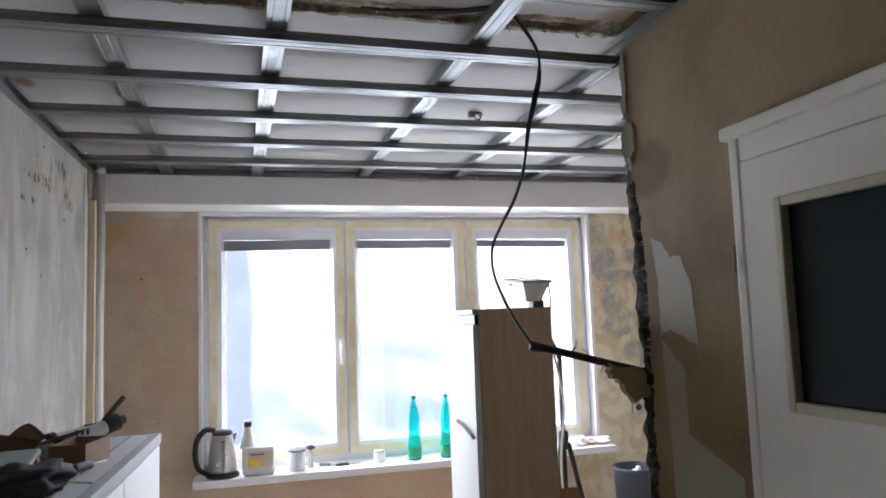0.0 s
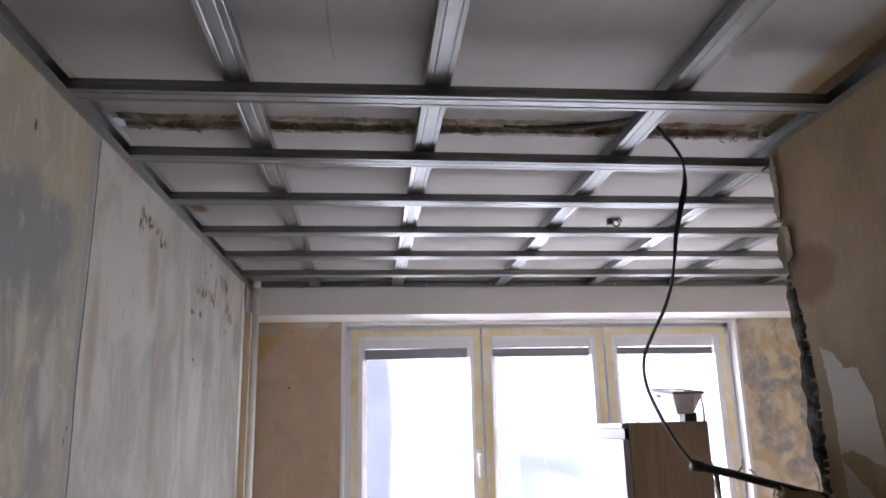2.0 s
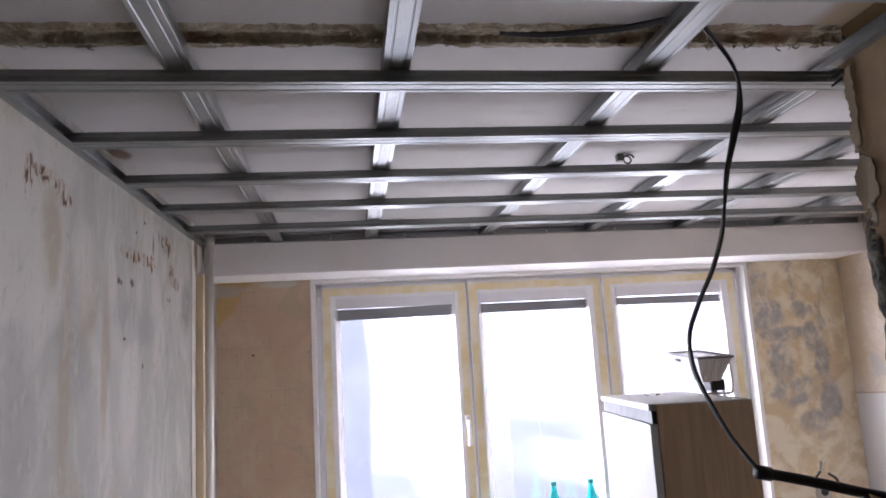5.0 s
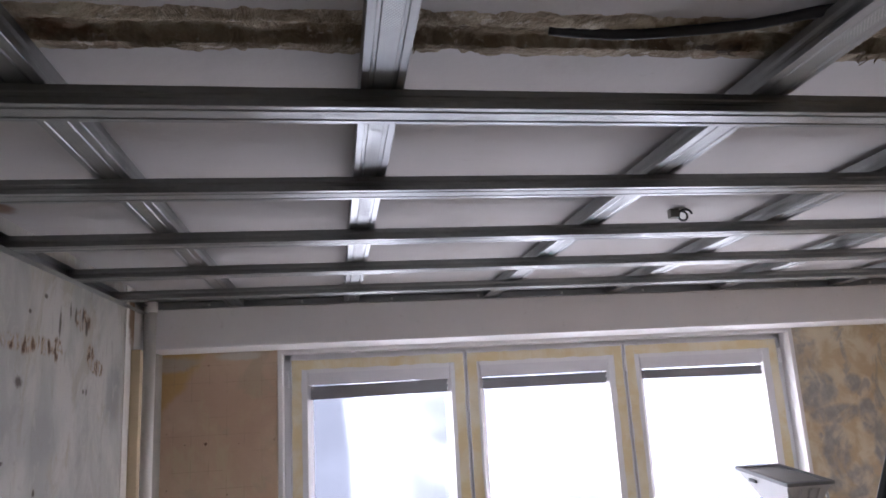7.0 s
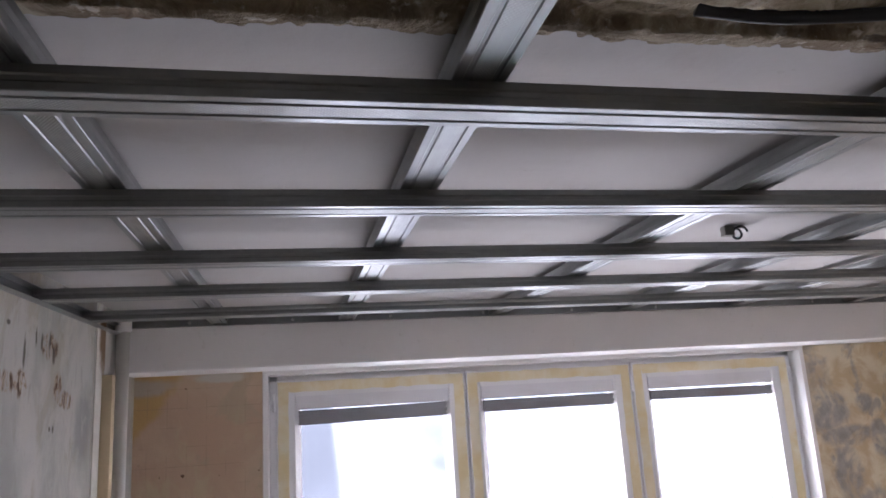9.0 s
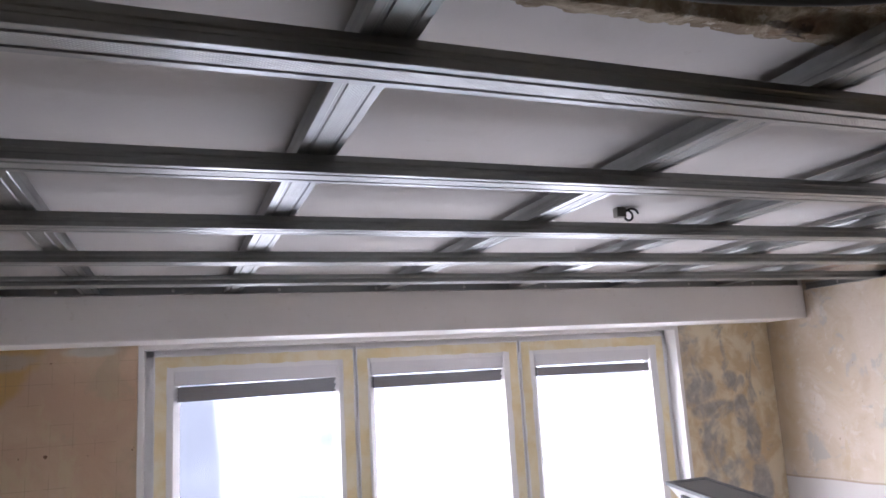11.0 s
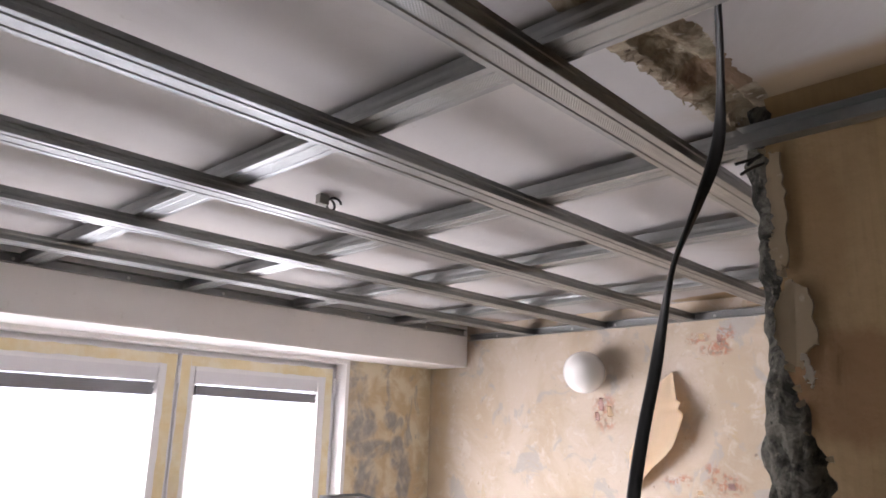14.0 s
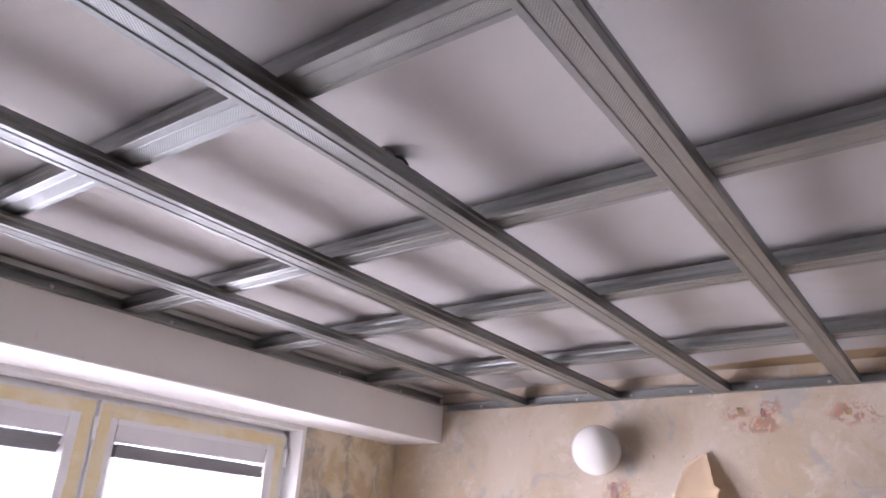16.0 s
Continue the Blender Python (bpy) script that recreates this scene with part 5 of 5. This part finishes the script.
for k, (x, y, dx, dy, dz, m, nm, lb) in enumerate((
    (0.34, 1.82, 0.06, 0.015, 0.014, GREY_TRIM, "pliers", "grey steel pliers lying on the sill"),
    (0.44, 1.80, 0.07, 0.02, 0.012, BLACK, "screwdriver", "black screwdriver lying on the sill"),
    (0.62, 1.82, 0.03, 0.03, 0.05, MILKY, "small_jar", "small clear jar on the sill"),
)):
    t = thing(nm, (x, y, SILL), lb, nm.replace("_", " "), turn=20 * k - 15)
    if nm == "small_jar":
        part("body", lathe([(0.03, 0), (0.033, 0.004), (0.033, 0.05), (0.028, 0.056)], 20), m, t, smooth=True)
        part("lid", lathe([(0.030, 0.054), (0.030, 0.066), (0.027, 0.068)], 20), STEEL, t)
    else:
        part("handle", sweep(smooth_line([(-dx, 0, dz / 2 + 0.003), (-dx * 0.4, 0, dz / 2 + 0.004), (0, 0, dz / 2 + 0.002)], 4), dy * 0.5, dz * 0.5, 8), m, t, smooth=True)
        part("blade", sweep([(0, 0, dz / 2 + 0.002), (dx, 0, 0.004)], 0.004), STEEL, t, smooth=True)
for k, (x, w) in enumerate(((1.84, 0.06), (1.93, 0.045), (2.0, 0.05))):
    t = thing("paper_packet", (x, 1.79 + 0.02 * (k % 2), SILL), "crumpled pinkish white packet on the end of the sill", "packet", "packets on the sill", 25 * k)
    bm = bmesh.new()
    bmesh.ops.create_icosphere(bm, subdivisions=3, radius=w)
    for v in bm.verts:
        v.co = v.co * (1 + 0.35 * noise.noise(v.co * 30 + Vector((k, 0, 0)))) * 1.0
        v.co.z = max(0.0, v.co.z * 0.55 + w * 0.4)
    part("wrapping", bm, PINK if k % 2 else MILKY, t)

# ---- wall socket, peeling flakes ----
socket = thing("wall_socket", (2.305, WIN_Y, 1.02), "old grey wall socket on the stripped plaster", "socket")
part("plate", box((-0.04, -0.022, -0.04), (0.04, 0, 0.04), 0.008), plain("aged_socket", (0.42, 0.40, 0.36), 0.5), socket)
bm = lathe([(0.021, 0.0), (0.021, 0.004), (0.018, 0.005)], 20)
bmesh.ops.rotate(bm, verts=bm.verts, matrix=Matrix.Rotation(radians(90), 3, "X"))
bmesh.ops.translate(bm, verts=bm.verts, vec=(0, -0.021, 0))
part("insert", bm, BLACK, socket, "dark round insert")


def flake(y, z, w, h, seed):
    """A small curled flake of paint and paper on the far wall."""
    rnd = random.Random(seed)
    t = thing("paint_flake", (RIGHT, y, z), "small curled flake of paint peeling off the wall", "paint flake", "flakes on the wall")
    bm = bmesh.new()
    g = []
    for j in range(7):
        v = j / 6
        half = w / 2 * (1 - 0.6 * abs(v - 0.4)) * rnd.uniform(0.45, 1.15)
        g.append([bm.verts.new((-0.0015 - 0.16 * w * (i / 5) ** 2 * (0.2 + v), half * (2 * i / 5 - 1) + rnd.uniform(-0.1, 0.1) * w, (v - 0.5) * h)) for i in range(6)])
    for j in range(6):
        for i in range(5):
            bm.faces.new((g[j][i], g[j][i + 1], g[j + 1][i + 1], g[j + 1][i]))
    bmesh.ops.solidify(bm, geom=bm.faces[:], thickness=0.001)
    part("skin", bm, PAPER_BACK if seed % 2 else PINK, t, "", True)


for k, (y, z, w, h) in enumerate(((0.84, 2.08, 0.035, 0.06), (0.80, 2.05, 0.05, 0.05), (0.86, 2.03, 0.04, 0.04), (0.38, 2.335, 0.05, 0.04), (0.31, 2.325, 0.04, 0.05), (0.06, 2.315, 0.05, 0.035), (0.30, 1.78, 0.05, 0.04), (0.42, 1.75, 0.06, 0.03), (0.36, 1.72, 0.04, 0.03))):
    flake(y, z, w * (0.75 if k < 3 else 0.6), h * (0.9 if k < 3 else 0.6), k)

# ---- tall bin, pole, cartons ----
bin_ = thing("waste_bin", (2.085, 1.55, 0), "dark blue-grey plastic bin with white waste in it", "bin")
part("body", lathe([(0.10, 0), (0.105, 0.01), (0.128, 0.70), (0.135, 0.715), (0.135, 0.73), (0.122, 0.73), (0.118, 0.60)], 32), BLUE_GREY, bin_, smooth=True)
part("waste", sheet([(-0.06, 0.55), (0.05, 0.56), (0.03, 0.72), (-0.02, 0.70)], "y", 0.0, 0.03, ragged=0.012, cuts=4, seed=3), MILKY, bin_, "white crumpled waste")


def carton(at, size, turn, flaps=True):
    w, d, h = size
    t = thing("cardboard_box", at, "brown cardboard box with open flaps", "cardboard box", "cartons", turn)
    th = 0.004
    for a, b in (((-w / 2, -d / 2, 0), (w / 2, -d / 2 + th, h)), ((-w / 2, d / 2 - th, 0), (w / 2, d / 2, h)), ((-w / 2, -d / 2 + th, 0), (-w / 2 + th, d / 2 - th, h)), ((w / 2 - th, -d / 2 + th, 0), (w / 2, d / 2 - th, h))):
        part("panel", box(a, b), CARTON, t)
    part("bottom", box((-w / 2 + th, -d / 2 + th, 0), (w / 2 - th, d / 2 - th, th)), CARTON, t)
    if flaps:
        for sgn in (-1, 1):
            bm = box((-w / 2 + 0.003, 0, 0), (w / 2 - 0.003, d * 0.42, th))
            bmesh.ops.rotate(bm, verts=bm.verts, matrix=Matrix.Rotation(radians(38 if sgn > 0 else 20), 3, "X"))
            if sgn < 0:
                bmesh.ops.rotate(bm, verts=bm.verts, matrix=Matrix.Rotation(radians(180), 3, "Z"))
            bmesh.ops.translate(bm, verts=bm.verts, vec=(0, sgn * d / 2, h))
            part("flap", bm, CARTON, t)
    return t


carton((0.76, -0.24, 0), (0.36, 0.30, 0.55), 4, False)
carton((0.82, -0.24, 0.55), (0.25, 0.26, 0.43), -6)

# ---- white unit along the left wall, heaped with tools ----
unit = thing("white_cabinet", (left_face(-0.62) + 0.016, -0.692, 0), "white cabinet with a grey edged top, heaped with tools", "cabinet", turn=-2.6)
UW, UL, UH = 0.384, 1.22, 1.25
part("body", box((0, 0, 0.05), (UW - 0.02, UL, UH - 0.035), 0.003), APPLIANCE, unit)
for k in range(2):
    d = part("door", box((UW - 0.02, 0.004 + k * UL / 2, 0.06), (UW, UL / 2 - 0.004 + k * UL / 2, UH - 0.04), 0.003), APPLIANCE, unit, "plain white door")
    part("handle", box((UW, UL / 2 - 0.05 + k * 0.09, 0.75), (UW + 0.018, UL / 2 - 0.04 + k * 0.09, 0.9), 0.003), STEEL, d, "steel bar handle")
part("top", box((0, -0.005, UH - 0.034), (UW - 0.030, UL + 0.005, UH), 0.004), plain("pale_grey_laminate", (0.50, 0.51, 0.54), 0.45, vary=0.1), unit, "pale grey top")
part("edge_strip", box((UW - 0.030, -0.005, UH - 0.033), (UW + 0.004, UL + 0.005, UH + 0.003), 0.004), plain("mid_grey_plastic", (0.30, 0.305, 0.33), 0.5), unit, "darker grey edge strip")
part("groove", box((UW - 0.10, 0.0, UH - 0.001), (UW - 0.092, UL, UH + 0.0015)), GREY_TRIM, unit, "thin dark groove")
part("plinth", box((0.02, 0.02, 0), (UW - 0.05, UL - 0.02, 0.05)), BLACK, unit)
tool = thing("power_drill", (-0.63, 0.40, UH), "white and black power tool with a brown side grip", "power tool", turn=35)
part("body", sweep(smooth_line([(-0.11, 0, 0.026), (-0.03, 0, 0.034), (0.05, 0, 0.046), (0.08, 0, 0.052)], 5), 0.024, 0.022, 12), APPLIANCE, tool, "white casing", True)
part("grip", sweep(smooth_line([(0.06, 0, 0.072), (0.085, 0, 0.100), (0.125, 0, 0.142)], 5), 0.010, sides=10), plain("brown_grip", (0.06, 0.035, 0.025), 0.6), tool, "dark brown side grip", True)
part("gearbox", sweep(smooth_line([(0.060, 0, 0.048), (0.085, 0, 0.055), (0.105, 0, 0.060)], 4), 0.032, 0.030, 14), BLACK, tool, smooth=True)
part("chuck", sweep([(0.100, 0, 0.058), (0.128, 0, 0.066)], 0.016, sides=12), BLACK, tool, smooth=True)
part("rear_cap", sweep([(-0.135, 0, 0.026), (-0.105, 0, 0.031)], 0.026, 0.024, 12), BLACK, tool, smooth=True)
part("handle", sweep(smooth_line([(-0.07, 0, 0.030), (-0.085, -0.05, 0.020), (-0.10, -0.11, 0.018)], 5), 0.017, 0.014, 10), BLACK, tool, "black pistol handle", True)
for k in range(3):
    part("vent", box((-0.05 + 0.018 * k, -0.027, 0.032), (-0.042 + 0.018 * k, -0.021, 0.052), 0.001), BLACK, tool, "dark vent slot")
part("switch", box((-0.01, -0.006, 0.054), (0.03, 0.006, 0.064), 0.002), BLACK, tool, "black slide switch")
part("power_cord", sweep(smooth_line([(-0.10, -0.11, 0.016), (-0.15, -0.10, 0.012), (-0.19, -0.04, 0.006), (-0.16, 0.04, 0.005)], 6), 0.0045, sides=8), BLACK, tool, "black power cord", True)
carton((-0.572, 0.00, UH), (0.10, 0.17, 0.066), -12, False)
for k, (at, turn, lift) in enumerate((((-0.775, 0.16, UH), 25, 0.075), ((-0.70, 0.24, UH), -30, 0.05), ((-0.79, -0.06, UH), 60, 0.085))):
    t = thing("cardboard_scrap", at, "bent dark brown scrap of cardboard on the cabinet", "cardboard", "cardboard scraps", turn)
    bm = bmesh.new()
    g = [[bm.verts.new((0.10 * (i / 8 - 0.5), 0.24 * (j / 10 - 0.5), 0.003 + lift * (1 - math.cos(2.2 * (i / 8 + 0.4 * j / 10))) * 0.6)) for i in range(9)] for j in range(11)]
    for j in range(10):
        for i in range(8):
            bm.faces.new((g[j][i], g[j][i + 1], g[j + 1][i + 1], g[j + 1][i]))
    bmesh.ops.solidify(bm, geom=bm.faces[:], thickness=-0.004)
    part("board", bm, plain("dark_cardboard", (0.13, 0.075, 0.045), 0.9), t, "", True)
trowel = thing("trowel", (-0.815, -0.33, UH), "grey pointed trowel leaning against the wall", "trowel", turn=12)
part("blade", sheet([(-0.045, 0.0), (0.045, 0.0), (0.032, 0.07), (0.0, 0.125), (-0.032, 0.07)], "x", -0.004, 0.003, cuts=2), plain("dull_grey_steel", (0.22, 0.22, 0.22), 0.6, 0.5), trowel, "grey steel blade")
part("handle", sweep(smooth_line([(0.0, 0.0, 0.012), (0.05, 0.01, 0.02), (0.10, 0.015, 0.014)], 4), 0.012, sides=10), BATTEN, trowel, "wooden handle", True)
case = thing("tool_case", (-0.735, -0.22, UH), "dark grey flat tool case on the cabinet", "tool case", turn=8)
part("shell", box((-0.10, -0.12, 0), (0.10, 0.12, 0.042), 0.010), plain("dark_case", (0.06, 0.065, 0.07), 0.55), case)
part("lid", box((-0.10, -0.12, 0.045), (0.10, 0.12, 0.066), 0.008), plain("grey_case_lid", (0.20, 0.23, 0.22), 0.55), case, "grey lid")
part("clasp", box((0.098, -0.02, 0.030), (0.106, 0.02, 0.056), 0.002), RED, case, "red clasp")
roll = thing("cloth_rag", (-0.62, -0.38, UH), "crumpled grey work rag on the cabinet", "rag")
bm = bmesh.new()
bmesh.ops.create_icosphere(bm, subdivisions=4, radius=0.11)
for v in bm.verts:
    v.co *= 1 + 0.45 * noise.noise(v.co * 17) + 0.12 * noise.noise(v.co * 50)
    v.co.z = max(0, v.co.z * 0.4 + 0.03)
part("cloth", bm, GREY_CLOTH, roll, "", True)

# boards, a spirit level and small tools between the heap and the wall
board = thing("white_board", (-0.735, 0.33, UH), "pale narrow offcuts of board lying along the wall", "board", turn=6)
for k, (x, h) in enumerate(((-0.055, 0.018), (-0.012, 0.034), (0.030, 0.016))):
    part("offcut", box((x, -0.19 + 0.02 * k, 0.0), (x + 0.038, 0.17 - 0.03 * k, h), 0.002), plain("pale_offcut", (0.56, 0.57, 0.58), 0.6, vary=0.1) if k != 1 else CASSETTE, board)
level = thing("spirit_level", (-0.655, 0.18, UH), "dull aluminium spirit level with a blue vial block", "spirit level", turn=4)
part("bar", box((-0.011, -0.17, 0), (0.011, 0.17, 0.038), 0.002), plain("dull_aluminium", (0.42, 0.43, 0.44), 0.45, 0.8), level)
part("vial_block", box((-0.012, -0.03, 0.014), (0.012, 0.03, 0.039), 0.002), plain("blue_plastic", (0.03, 0.16, 0.45), 0.4), level, "blue vial block")
for k in range(2):
    part("end_cap", box((-0.012, -0.174 + 0.340 * k, -0.0), (0.012, -0.166 + 0.340 * k, 0.039), 0.001), BLACK, level, "black end cap")
tape_roll = thing("tape_roll", (-0.60, -0.20, UH), "roll of red adhesive tape lying flat", "tape roll")
part("tape", lathe([(0.020, 0.0), (0.032, 0.0), (0.033, 0.002), (0.033, 0.020), (0.032, 0.022), (0.020, 0.022)], 26), RED, tape_roll, smooth=False)
part("core", lathe([(0.0185, 0.001), (0.0198, 0.001), (0.0198, 0.023), (0.0185, 0.023)], 26), CARTON, tape_roll, "cardboard core")
for k, (x, y, turn, mat, look_of) in enumerate(((-0.60, -0.255, 35, YELLOW, "yellow"), (-0.555, -0.30, -20, BLACK, "black"), (-0.53, -0.09, 70, BLUE_GREY, "dark blue"))):
    driver = thing("screwdriver", (x, y, UH), f"{look_of} handled screwdriver lying on the cabinet", "screwdriver", "screwdrivers on the cabinet", turn)
    part("handle", sweep(smooth_line([(-0.075, 0, 0.013), (-0.06, 0, 0.014), (-0.02, 0, 0.012), (0.0, 0, 0.010)], 4), 0.012, sides=10), mat, driver, f"{look_of} plastic handle", True)
    part("blade", sweep([(0.0, 0, 0.010), (0.08, 0, 0.006)], 0.003, sides=8), STEEL, driver, "steel blade", True)
